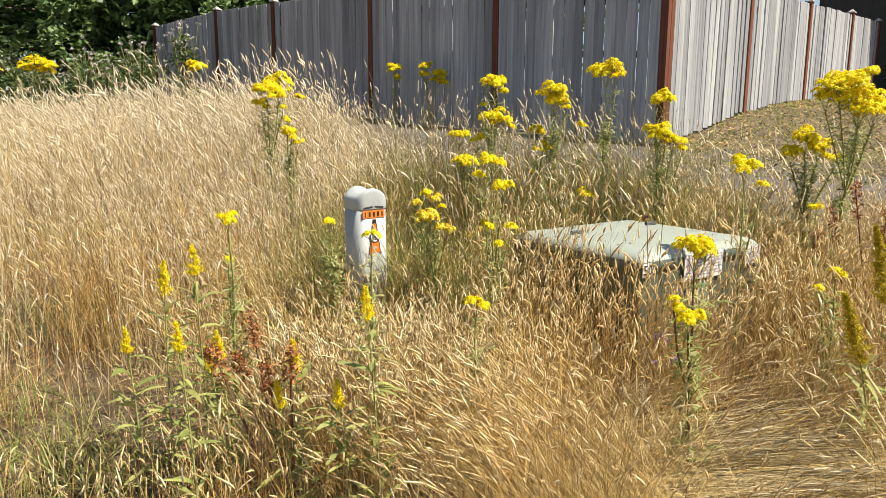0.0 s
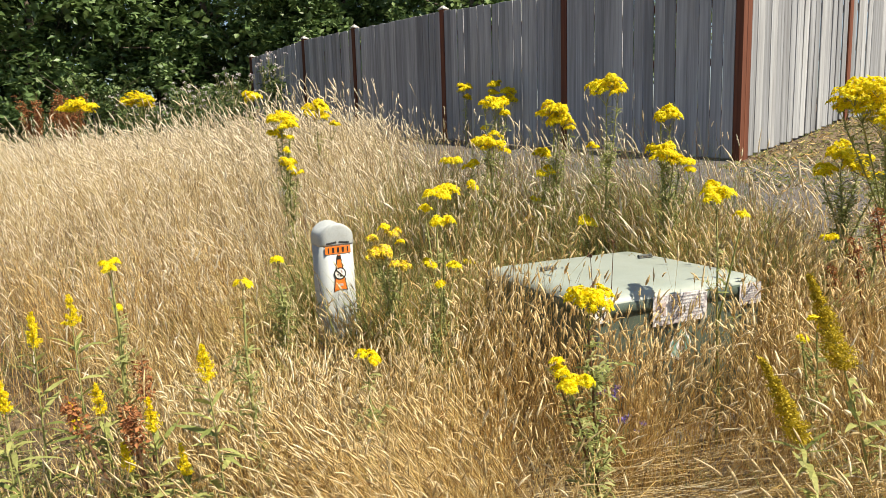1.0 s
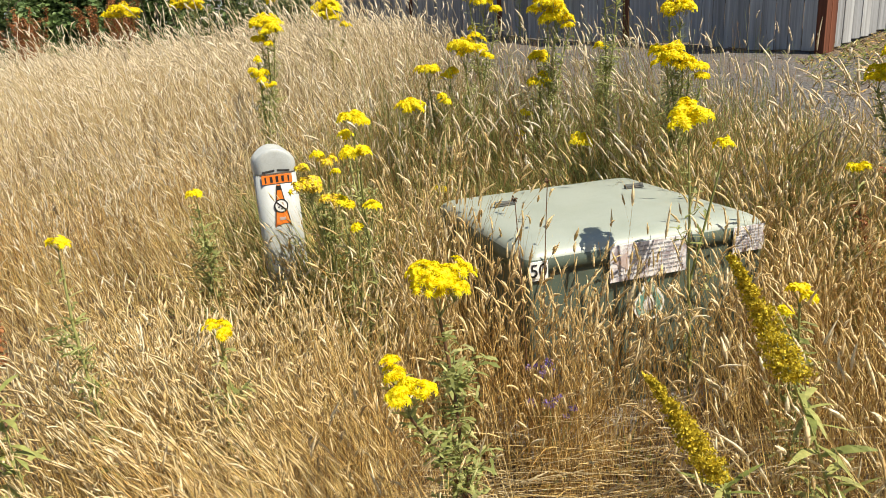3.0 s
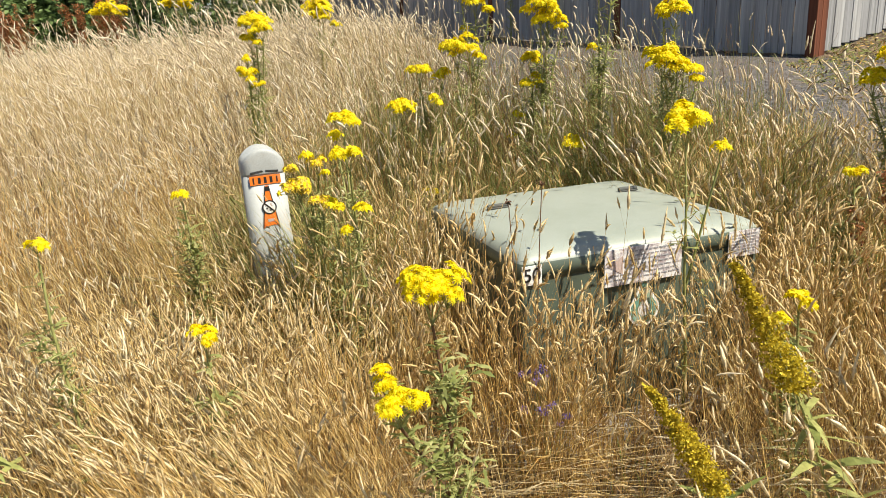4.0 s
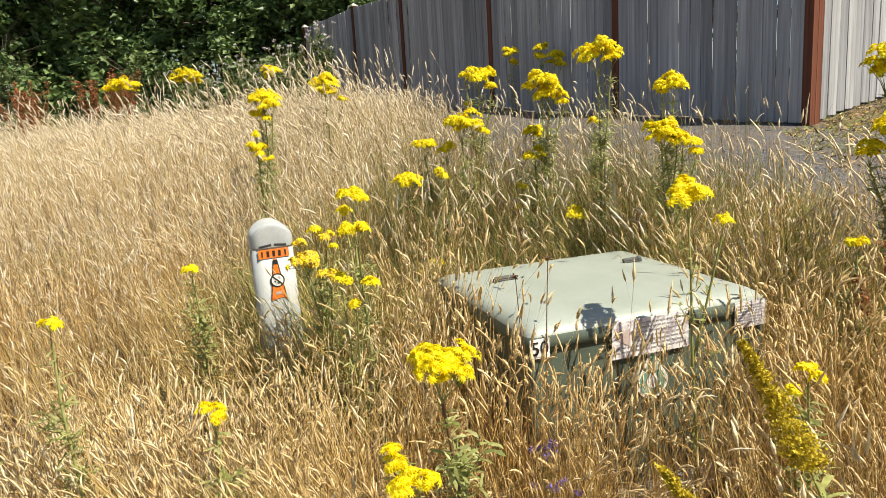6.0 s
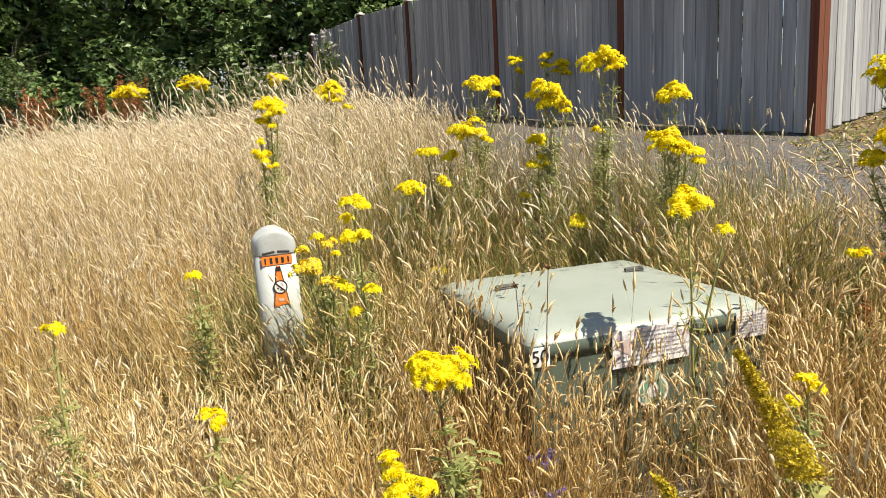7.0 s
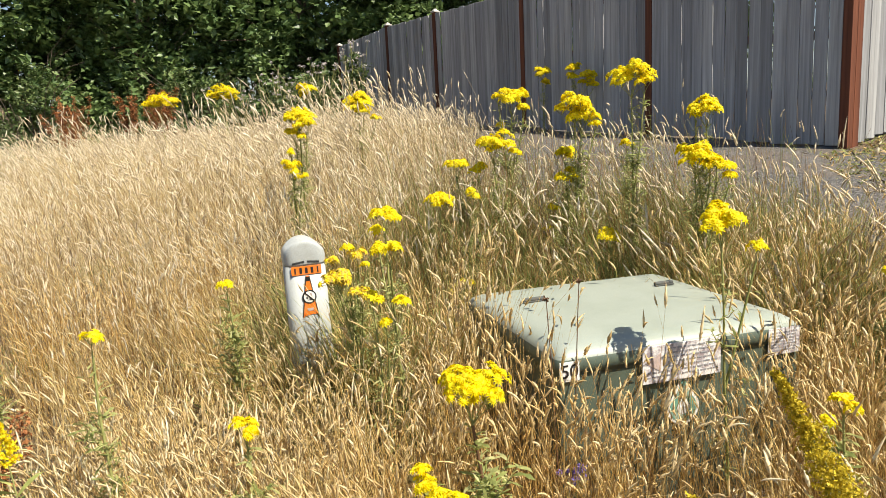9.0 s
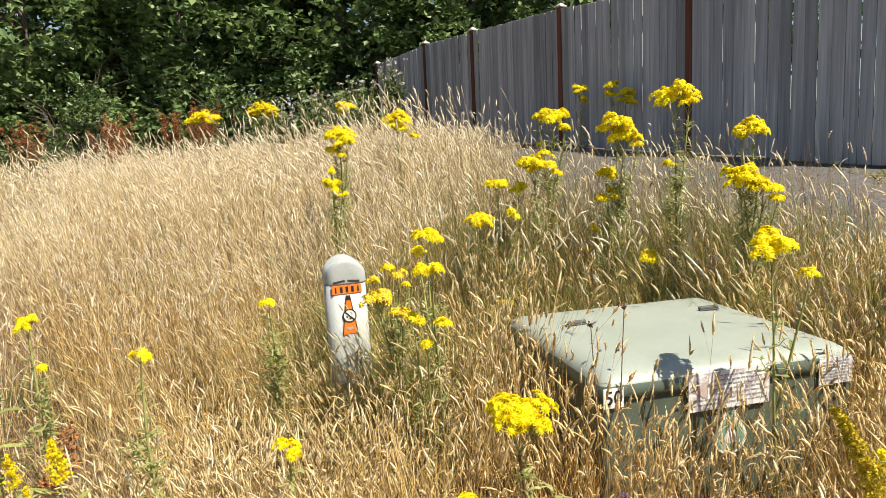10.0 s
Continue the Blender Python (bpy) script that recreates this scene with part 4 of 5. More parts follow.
RAGWORT = [
    # foot x, y, heads
    (1.385, 2.20, [(1.345, 2.13, 0.80, 0.065), (1.31, 2.03, 0.615, 0.045), (1.27, 2.05, 0.648, 0.016)], True),
    (0.70, 2.32, [(0.69, 2.30, 0.565, 0.034)], False),
    (0.37, 2.19, [(0.363, 2.173, 0.80, 0.022)], False),
    (-0.11, 2.25, [(-0.11, 2.227, 0.86, 0.036), (-0.13, 2.27, 0.70, 0.014)], False),
    (0.05, 3.12, [(0.033, 3.10, 0.723, 0.028)], False),
    (2.06, 2.72, [(2.04, 2.70, 0.609, 0.028), (2.02, 2.78, 0.53, 0.012)], False),
    (1.80, 3.02, [(1.772, 2.977, 0.985, 0.055), (1.86, 3.02, 0.90, 0.02)], False),
    (0.78, 3.06, [(0.745, 3.03, 0.985, 0.044), (0.794, 2.953, 0.905, 0.048), (0.69, 3.08, 0.93, 0.02)], False),
    (0.76, 2.97, [(0.726, 2.95, 0.73, 0.026), (0.826, 2.95, 0.721, 0.022), (0.78, 2.93, 0.66, 0.015)], False),
    (0.50, 3.25, [(0.462, 3.2, 0.733, 0.055), (0.40, 3.26, 0.78, 0.03), (0.54, 3.22, 0.68, 0.04), (0.49, 3.3, 0.80, 0.03)], False),
    (0.72, 3.92, [(0.716, 3.9, 0.575, 0.026), (0.66, 3.88, 0.55, 0.02)], False),
    (0.62, 4.24, [(0.573, 4.203, 1.085, 0.046), (0.678, 4.2, 1.055, 0.038), (0.614, 3.85, 0.944, 0.05)], False),
    (0.74, 4.02, [(0.721, 4.0, 0.954, 0.028)], False),
    (0.80, 4.20, [(0.774, 4.16, 1.18, 0.066), (0.86, 4.2, 1.13, 0.022)], False),
    (0.80, 4.50, [(0.774, 4.482, 1.385, 0.056), (0.72, 4.44, 1.40, 0.022), (0.83, 4.5, 1.33, 0.03), (0.71, 4.50, 1.26, 0.016)], False),
    (1.11, 4.40, [(1.114, 4.363, 1.345, 0.062), (1.14, 4.38, 1.285, 0.06), (1.2, 4.40, 1.245, 0.02)], False),
    (1.05, 4.52, [(1.036, 4.504, 1.115, 0.045), (1.063, 4.4, 1.005, 0.042)], False),
    (1.40, 4.22, [(1.396, 4.174, 1.455, 0.072), (1.45, 4.16, 1.41, 0.03)], False),
    (1.33, 4.63, [(1.324, 4.6, 1.14, 0.026)], False),
    (1.70, 4.12, [(1.702, 4.086, 1.295, 0.055), (1.66, 4.10, 1.26, 0.02)], False),
    (1.70, 4.06, [(1.665, 4.02, 1.11, 0.058), (1.745, 4.03, 1.065, 0.05), (1.79, 4.0, 1.02, 0.025)], False),
    (1.31, 4.16, [(1.305, 4.14, 0.757, 0.046)], False),
    (1.03, 4.33, [(1.018, 4.3, 0.857, 0.022), (0.98, 4.35, 0.75, 0.016)], False),
    (-0.76, 4.95, [(-0.78, 4.978, 1.385, 0.075), (-0.69, 4.92, 1.33, 0.055), (-0.83, 5.0, 1.27, 0.045), (-0.60, 4.7, 1.24, 0.02)], False),
    (-0.48, 4.42, [(-0.469, 4.391, 1.085, 0.045), (-0.43, 4.4, 1.02, 0.025), (-0.50, 4.43, 1.16, 0.02)], False),
    (-1.10, 6.45, [(-1.113, 6.445, 1.515, 0.09), (-1.05, 6.40, 1.43, 0.05), (-0.886, 6.3, 1.35, 0.035)], False),
    (-2.29, 7.55, [(-2.286, 7.547, 1.70, 0.075)], False),
    (-6.60, 11.85, [(-6.652, 11.848, 2.10, 0.13), (-6.42, 11.8, 2.03, 0.09), (-6.80, 11.8, 2.00, 0.10), (-6.55, 11.9, 1.96, 0.10)], False),
    (-6.28, 9.85, [(-6.266, 9.829, 1.86, 0.12), (-6.08, 9.85, 1.80, 0.10), (-6.42, 9.8, 1.79, 0.10)], False),
    (-0.62, 11.12, [(-0.643, 11.104, 1.93, 0.085), (-0.60, 11.12, 1.80, 0.05)], False),
    (-0.05, 10.80, [(-0.149, 10.81, 1.96, 0.07), (-0.16, 10.80, 1.84, 0.06), (0.071, 10.743, 1.83, 0.085), (0.12, 10.76, 1.72, 0.06), (-0.02, 10.78, 1.75, 0.05)], False),
    (2.45, 3.66, [(2.417, 3.595, 1.345, 0.085), (2.50, 3.58, 1.27, 0.095), (2.36, 3.62, 1.29, 0.05), (2.60, 3.65, 1.24, 0.07), (2.72, 3.98, 1.42, 0.05)], False),
    (2.56, 4.15, [(2.50, 4.126, 1.075, 0.060), (2.56, 4.10, 1.02, 0.05), (2.43, 4.13, 1.0, 0.045), (2.65, 4.1, 0.97, 0.04)], False),
    (2.27, 3.42, [(2.262, 3.4, 0.769, 0.028)], False),
    (2.26, 2.42, [(2.244, 2.4, 0.79, 0.05), (2.19, 2.42, 0.72, 0.015)], False),
    (0.45, 3.34, [(0.45, 3.3, 0.827, 0.022), (0.52, 3.3, 0.76, 0.014)], False),
]
for k, (x, y, heads, bare) in enumerate(RAGWORT):
    old = k == 9
    ragwort(x, y, heads, 200 + k, bare=bare, faded=old, leafy=5.0 if k in (31, 32) else 2.6 if bare else 0.25 if k == 6 else 0.8 if k in (7, 8, 9, 10, 35) else 2.6 if 2.9 < y < 5.2 else 1.2,
            label=("ragwort with faded yellow flowers among grass" if old else "tall ragwort with a broad yellow flower cluster on a dark stem" if bare
                   else "yellow ragwort in flower with grey-green ragged leaves"))

# ---------------------------------------------------------------- goldenrod
def goldenrod(foot, tip, plume, seed, w=0.035, bud=False, label="goldenrod with a bright yellow flower spike"):
    """foot (x, y); tip (x, y, z) of the spike; plume: its length along the stem."""
    rng = np.random.default_rng(seed)
    z0 = float(gz(*foot))
    t = thing("goldenrod", label, "wildflower", (foot[0], foot[1], z0), "goldenrod in the field")
    o = np.array([foot[0], foot[1], z0])
    e = np.array(tip) - o
    k = 14
    u = np.linspace(0, 1, k)
    lean = e * np.array([1, 1, 0])
    line = lean[None] * (u ** 1.7)[:, None] + np.array([0, 0, 1.0]) * (e[2] * u)[:, None]
    line[0, 2] = -0.03
    s, fol, fl = Soup(), Soup(), Soup()
    tubes(s, line[None], np.linspace(0.0045, 0.0012, k)[None], 6)
    hang("stem", s.mesh("stem", [RAG_STEM], True), t)
    total = np.linalg.norm(e)
    u0 = 1 - plume / total
    at = lambda q: np.stack([np.interp(q, u, line[:, c]) for c in range(3)], -1)
    n = 46
    q = rng.uniform(0.12, u0 * 0.98, n)
    a = rng.uniform(0, 2 * np.pi, n)
    lobed_leaves(fol, at(q), unit(np.stack([np.cos(a), np.sin(a), rng.uniform(0.2, 1.0, n)], -1)), rng.uniform(0.06, 0.13, n), rng, 0, False)
    hang("foliage", fol.mesh("foliage", [ROD_LEAF]), t, "narrow grey-green leaves")
    # side sprays, each a curved row of tiny florets
    ns = int(60 * plume / 0.12 * (2.2 if bud else 1.2))
    q = u0 + (1 - u0) * rng.uniform(0, 1, ns) ** 1.1
    wid = w * np.clip(1.05 - ((q - u0) / (1 - u0)) ** 1.5, 0.12, 1) * rng.uniform(0.6, 1.1, ns)
    a = rng.uniform(0, 2 * np.pi, ns)
    per = 20
    g = np.linspace(0.15, 1, per)[None, :, None]
    out = np.stack([np.cos(a), np.sin(a), np.zeros(ns)], -1)
    up = unit(at(np.minimum(q + 0.05, 1)) - at(q - 0.05))
    p = at(q)[:, None] + out[:, None] * wid[:, None, None] * g + up[:, None] * (wid * 0.9)[:, None, None] * g * (1.2 - 0.5 * g)
    p = (p + rng.normal(0, 0.0022, p.shape)).reshape(-1, 3)
    m = len(p)
    d = unit(rng.normal(size=(m, 3)) + np.array([0, 0, 0.6]))
    sd = unit(np.cross(d, rng.normal(size=(m, 3))))
    L = rng.uniform(0.0028, 0.0052, (m, 1))
    v = np.stack([p - sd * L * 0.3, p + sd * L * 0.3, p + d * L + sd * L * 0.45, p + d * L - sd * L * 0.45], 1)
    i4 = np.arange(m)[:, None] * 4 + np.arange(4)[None]
    fl.add(v.reshape(-1, 3), i4)
    hang("flower_spike", fl.mesh("flower_spike", [ROD_BUD if bud else ROD]), t, "dull golden spike in bud" if bud else "bright yellow flower spike")


GOLDENROD = [
    ((-0.17, 2.13), (-0.197, 2.14, 0.765), 0.10, 0.030), ((-0.26, 2.05), (-0.245, 2.04, 0.735), 0.11, 0.024),
    ((0.17, 2.0), (0.155, 1.984, 0.515), 0.10, 0.024), ((-0.10, 2.15), (-0.131, 2.133, 0.49), 0.10, 0.028),
    ((-0.33, 2.0), (-0.355, 1.993, 0.54), 0.08, 0.018), ((0.16, 1.92), (0.125, 1.903, 0.42), 0.09, 0.02),
    ((-0.07, 2.02), (-0.112, 2.004, 0.48), 0.08, 0.02), ((0.33, 1.92), (0.30, 1.90, 0.43), 0.09, 0.016),
    ((0.42, 1.92), (0.385, 1.90, 0.70), 0.10, 0.024), ((-0.06, 1.76), (-0.09, 1.75, 0.63), 0.08, 0.02),
]
for k, (f, tip, pl, w) in enumerate(GOLDENROD):
    goldenrod(f, tip, pl, 300 + k, w)
goldenrod((2.12, 2.36), (1.858, 2.125, 0.855), 0.29, 330, 0.041, True, "leaning goldenrod with a long dull golden spike")
goldenrod((1.97, 2.22), (1.738, 2.025, 0.68), 0.27, 331, 0.037, True, "leaning goldenrod with a long dull golden spike")


def aster(x, y, z, seed):
    """Small violet flowers on a thin stem."""
    rng = np.random.default_rng(seed)
    z0 = float(gz(x, y))
    t = thing("violet_wildflower", "small violet wildflower in dry grass", "wildflower", (x, y, z0), "violet wildflowers")
    s, c = Soup(), Soup()
    n = 7
    e = np.stack([rng.normal(0, 0.03, n), rng.normal(0, 0.03, n), z - z0 + rng.normal(0, 0.025, n)], -1)
    for q in e:
        s, c = Soup(), Soup()
        tubes(s, np.stack([q * 0, q * np.array([0.4, 0.4, 0.5]), q])[None], np.array([[0.002, 0.0016, 0.001]]), 4)
        stem = hang("stem", s.mesh("stem", [RAG_STEM]), t)
        leaf_cloud(c, q[None], np.array([0.010]), 22, 0.012, rng)
        tagged(hang("flower", c.mesh("flower", [VIOLET]), stem, "violet petals"), kind="stuff")


aster(1.41, 2.72, 0.33, 1)
aster(1.46, 2.66, 0.25, 2)

def dead_stalk(x, y, top, seed):
    """One thin curved stalk with a dark seed knob."""
    rng = np.random.default_rng(seed)
    z0 = float(gz(x, y))
    t = thing("dead_stalk", "thin dead stalk with a dark brown seed head", "weed", (x, y, z0), "dead stalks by the cabinet")
    s, c = Soup(), Soup()
    u = np.linspace(0, 1, 8)
    e = np.array(top) - np.array([x, y, z0])
    line = e[None] * np.stack([u ** 2, u ** 2, u], -1)
    tubes(s, line[None], np.linspace(0.0022, 0.0013, 8)[None], 5)
    hang("stem", s.mesh("stem", [DEAD_STEM], True), t)
    leaf_cloud(c, e[None] + rng.normal(0, 0.004, (4, 3)), np.full(4, 0.007), 14, 0.008, rng)
    tagged(hang("seed_head", c.mesh("seed_head", [DEAD_STEM]), t, "dark brown seed head"), kind="stuff")


dead_stalk(1.37, 2.74, (1.340, 2.761, 0.793), 1)
dead_stalk(1.40, 2.79, (1.417, 2.819, 0.835), 2)

# pale stone behind the cabinet
bm = bmesh.new()
bmesh.ops.create_icosphere(bm, subdivisions=3, radius=0.085)
for v in bm.verts:
    v.co = Vector((v.co.x * 1.25, v.co.y * 0.9, v.co.z * 0.7)) * (1 + 0.25 * noise.noise(v.co * 14) + 0.1 * noise.noise(v.co * 40))
st = new("stone", bm_mesh("stone", bm, STONE, smooth=True))
st.location = (1.60, 5.6, float(gz(1.60, 5.6)) + 0.03)
tagged(st, "pale pinkish field stone in the grass", "stone")

# ---------------------------------------------------------------- dry grass
ETA = math.radians(38.5)


def clear_of(x, y, grow=0.0):
    """True where nothing solid stands."""
    dx, dy = x - 1.45, y - 3.42
    a, b = dx * math.cos(ETA) + dy * math.sin(ETA), -dx * math.sin(ETA) + dy * math.cos(ETA)
    ok = (np.abs(a) > CW / 2 + 0.03 + grow) | (np.abs(b) > CD / 2 + 0.03 + grow)
    ok &= (np.hypot(x - 0.135, y - 3.5) > 0.125)
    s = (x - CORNER[0]) * LEFT[0] + (y - CORNER[1]) * LEFT[1]
    d = (x - CORNER[0]) * -LEFT[1] + (y - CORNER[1]) * LEFT[0]
    return ok & ~((np.abs(d) < 0.12) & (s > -0.2) & (s < 11.6))


def track_mask(x, y):
    """1 on the bare gravel track along the fence, 0 in the grass."""
    edge = 5.15 + 0.5 * np.clip(1.6 - x, 0, 3) + 0.18 * np.sin(2.1 * x) - 0.1 * np.clip(x - 1.6, 0, 3)
    far = 12.2 - 1.1 * (x - -1.0) * 0.75
    left = -1.4 - 0.42 * (y - 9)
    return np.clip((y - edge) / 0.5, 0, 1) * np.clip((far - y) / 0.6, 0, 1) * np.clip((x - left) / 0.8, 0, 1)


def field(seed, n, xr, yr, keep, clump=0.0, per=26):
    """Places for plants: scattered, and two thirds of them gathered in tufts if clump (their radius) is given. The last answer is the tuft of each."""
    rng = np.random.default_rng(seed)
    x, y = rng.uniform(*xr, n), rng.uniform(*yr, n)
    nc = max(1, n // per)
    tuft = rng.integers(0, nc, n)
    if clump:
        cx, cy = rng.uniform(*xr, nc), rng.uniform(*yr, nc)
        near = rng.uniform(size=n) < 0.68
        off = rng.normal(0, clump, (2, n))
        x, y = np.where(near, cx[tuft] + off[0], x), np.where(near, cy[tuft] + off[1], y)
    ok = clear_of(x, y) & (rng.uniform(size=n) < keep(x, y))
    return rng, x[ok], y[ok], tuft[ok], nc


def clumpy(x, y, s=1.0):
    return 0.5 + 0.25 * np.sin(5.3 * s * x + 2.1 * np.sin(3.1 * s * y)) + 0.25 * np.sin(4.7 * s * y + 1.7 * np.sin(2.3 * s * x) + 1.0)


def stalks(name, label, seed, n, xr, yr, keep, height, lean, spread, head, width, mats, blades=1.0, k=5, head_size=1.0, mix=(0.8, 0.2), fat=1.0, clump=0.06, sway=0.16, far=False):
    """Grass with seed heads. height(x, y), lean(x, y) -> (dx, dy) per metre; mats: stem, stem, head, blade."""
    rng, x, y, tuft, nc = field(seed, n, xr, yr, keep, clump)
    n = len(x)
    s = Soup()
    h = height(x, y) * rng.uniform(0.60, 1.10, n) * rng.uniform(0.78, 1.16, nc)[tuft]
    lx, ly = lean(x, y)
    l = np.stack([lx, ly], -1) + rng.normal(0, spread, (n, 2)) + rng.normal(0, sway, (nc, 2))[tuft]
    z = gz(x, y) - 0.01
    u = np.linspace(0, 1, k)
    pts = np.empty((n, k, 3))
    bend = rng.uniform(1.3, 2.4, (n, 1))
    run = h[:, None] * (0.35 * u[None] + 0.65 * u[None] ** bend)
    pts[:, :, 0] = x[:, None] + l[:, :1] * run
    pts[:, :, 1] = y[:, None] + l[:, 1:] * run
    drop = 1 / np.sqrt(1 + (l ** 2).sum(1))
    pts[:, :, 2] = z[:, None] + (h * drop)[:, None] * u[None] * (1 - 0.10 * u[None] * np.minimum(1.5, np.abs(l).sum(1))[:, None])
    a = rng.uniform(0, np.pi, n)
    side = np.stack([np.cos(a), np.sin(a), np.zeros(n)], -1)
    kind = (rng.uniform(size=n) > mix[0]).astype(int)
    ribbons(s, pts, width * rng.uniform(0.7, 1.3, n), side, np.linspace(1, 0.5, k), kind)
    # seed heads that nod over
    has = rng.uniform(size=n) < head
    tip = pts[has, -1]
    tang = unit(pts[has, -1] - pts[has, -2])
    m = len(tip)
    L = head_size * rng.uniform(0.024, 0.056, m) * rng.uniform(0.85, 1.2, nc)[tuft[has]]
    R = fat * head_size * rng.uniform(0.0026, 0.0046, m)
    nod = unit(np.concatenate([l[has] * 0.8 + rng.normal(0, 0.3, (m, 2)), rng.uniform(-0.6, 0.5, (m, 1))], 1))
    # each head is a plump uneven spike with small spikelets standing off it
    e1 = unit(np.cross(tang, nod + np.array([0.01, 0.02, 0.0])))
    e2 = np.cross(tang, e1)
    bow = rng.uniform(0.05, 0.65, (m, 1))
    g = np.array([0.0, 0.45, 1.0]) if far else np.array([0.0, 0.2, 0.5, 0.8, 1.0])
    core = tip[:, None] + tang[:, None] * (L[:, None] * g[None])[:, :, None] + nod[:, None] * (L[:, None] * g[None] ** 2 * bow)[:, :, None]
    tubes(s, core, R[:, None] * np.array([0.4, 1.1, 0.2] if far else [0.3, 0.85, 0.95, 0.6, 0.12])[None] * rng.uniform(0.7, 1.2, (m, len(g))), 3, 2)
    ns = 5 if far else 9
    g = np.linspace(0.04, 0.90, ns)[None] + rng.uniform(-0.05, 0.05, (m, ns))
    cen = tip[:, None] + tang[:, None] * (L[:, None] * g)[:, :, None] + nod[:, None] * (L[:, None] * g ** 2 * bow)[:, :, None]
    ph = np.arange(ns)[None] * 2.4 + rng.uniform(0, 6.28, (m, 1))
    rad = e1[:, None] * np.cos(ph)[:, :, None] + e2[:, None] * np.sin(ph)[:, :, None]
    swell = (R[:, None] * np.interp(np.linspace(0, 1, ns), [0, 0.4, 1], [0.7, 1.15, 0.45])[None])[:, :, None]
    ax = unit(tang[:, None] + nod[:, None] * (2 * bow * g)[:, :, None])
    tip2 = cen + rad * swell * 1.7 + ax * (L[:, None] * rng.uniform(0.10, 0.17, (m, ns)))[:, :, None]
    wdt = np.cross(ax, rad) * swell * 0.62
    v = np.stack([cen + rad * swell * 0.5 + wdt, tip2, cen + rad * swell * 0.5 - wdt], 2).reshape(-1, 3)
    s.add(v, tris=np.arange(len(v)).reshape(-1, 3), m=2)
    # leaf blades
    nb = int(n * blades)
    pick = rng.integers(0, n, nb)
    f = rng.uniform(0.0, 0.55, nb)
    j = np.minimum((f * (k - 1)).astype(int), k - 2)
    w = (f * (k - 1) - j)[:, None]
    b0 = pts[pick, j] * (1 - w) + pts[pick, j + 1] * w
    a = rng.uniform(0, 2 * np.pi, nb)
    ln = h[pick] * rng.uniform(0.25, 0.6, nb)
    d = np.stack([np.cos(a) * 0.55 + l[pick, 0] * 0.5, np.sin(a) * 0.55 + l[pick, 1] * 0.5, rng.uniform(0.2, 1.1, nb)], -1)
    uu = np.linspace(0, 1, 3 if far else 4)[None, :, None]
    bp = b0[:, None] + d[:, None] * ln[:, None, None] * uu - np.array([0, 0, 1.0]) * (ln * rng.uniform(0.2, 0.9, nb))[:, None, None] * uu ** 2
    floor = gz(bp[:, :, 0], bp[:, :, 1]) + 0.005
    bp[:, :, 2] = np.maximum(bp[:, :, 2], floor)
    ribbons(s, bp, width * rng.uniform(0.7, 1.6, nb), unit(np.cross(d, rng.normal(size=(nb, 3)))), np.array([0.8, 1.0, 0.1] if far else [0.8, 1.0, 0.7, 0.08]), np.where(rng.uniform(size=nb) < 0.45, 1, 3))
    ob = new(name, s.mesh(name, mats, True))
    return tagged(ob, label, "grass", kind="stuff")


def bare_patch(x, y):
    return np.clip(1.3 * np.exp(-(((x + 0.85) / 0.55) ** 2 + ((y - 2.65) / 0.50) ** 2)) + 1.1 * np.exp(-(((x + 0.50) / 0.34) ** 2 + ((y - 2.15) / 0.34) ** 2)), 0, 1)


def near_keep(x, y):
    fade = np.clip((y - 1.45 - 0.15 * np.sin(3 * x)) / 0.4, 0, 1)
    k = 0.12 + 0.88 * np.clip(clumpy(x, y, 1.6) * 1.7 - 0.35, 0, 1)
    k = k * (1 - 0.97 * track_mask(x, y)) * (1 - 0.75 * np.clip((y - 3.5) * 3, 0, 1) * (x > 0.3))
    bare = bare_patch(x, y)
    trample = np.clip(1.3 * np.exp(-(((x - 1.62) / 0.50) ** 2 + ((y - 2.10) / 0.26) ** 2)), 0, 1)
    return fade * k * (1 - 0.85 * bare) * (1 - 0.9 * trample)


def near_height(x, y):
    h = 0.50 + 0.14 * clumpy(x, y, 0.6)
    h = h - 0.12 * np.clip(2.6 - y, 0, 1.2) - 0.20 * np.exp(-(((x + 0.5) / 0.6) ** 2 + ((y - 2.0) / 0.5) ** 2))
    h = h + 0.12 * np.clip((y - 3.6), 0, 1) - 0.08 * np.clip(x - 1.2, 0, 1) * np.clip(3.4 - y, 0, 1)
    front = np.exp(-(((x - 1.75) / 0.55) ** 2 + ((y - 2.6) / 0.45) ** 2))
    post = np.exp(-(((x - 0.36) / 0.28) ** 2 + ((y - 3.08) / 0.34) ** 2))
    return np.maximum(0.18, h - 0.05 * front - 0.20 * post)


def near_lean(x, y):
    flat = np.clip(x - 0.9, 0, 1) * np.clip(2.9 - y, 0, 1)
    lx = -0.10 + 0.12 * np.sin(2.6 * x + 1.8 * y) + 0.9 * flat
    ly = -0.06 + 0.12 * np.cos(2.9 * y - 1.7 * x) - 0.5 * flat
    return lx, ly


stalks("dry_grass", "golden dry grass with pale nodding seed heads", 401, 34000, (-1.3, 3.2), (1.5, 4.3), near_keep, near_height, near_lean, 0.10, 0.58, 0.0019,
       [STRAW, STRAW_BROWN, SEED, STRAW], 0.6, 5, 1.0, (0.84, 0.16), 0.9, 0.045, 0.15)


def mid_keep(x, y):
    return (0.30 + 0.70 * np.clip(clumpy(x, y, 1.9) * 1.8 - 0.45, 0, 1)) * (1 - 0.985 * track_mask(x, y)) * np.clip((x + 0.9 * y * 0.75 + 1.0) * 5, 0, 1) * np.where(x > 0.1 + 0.12 * (y - 4), 0.16, 1.0)


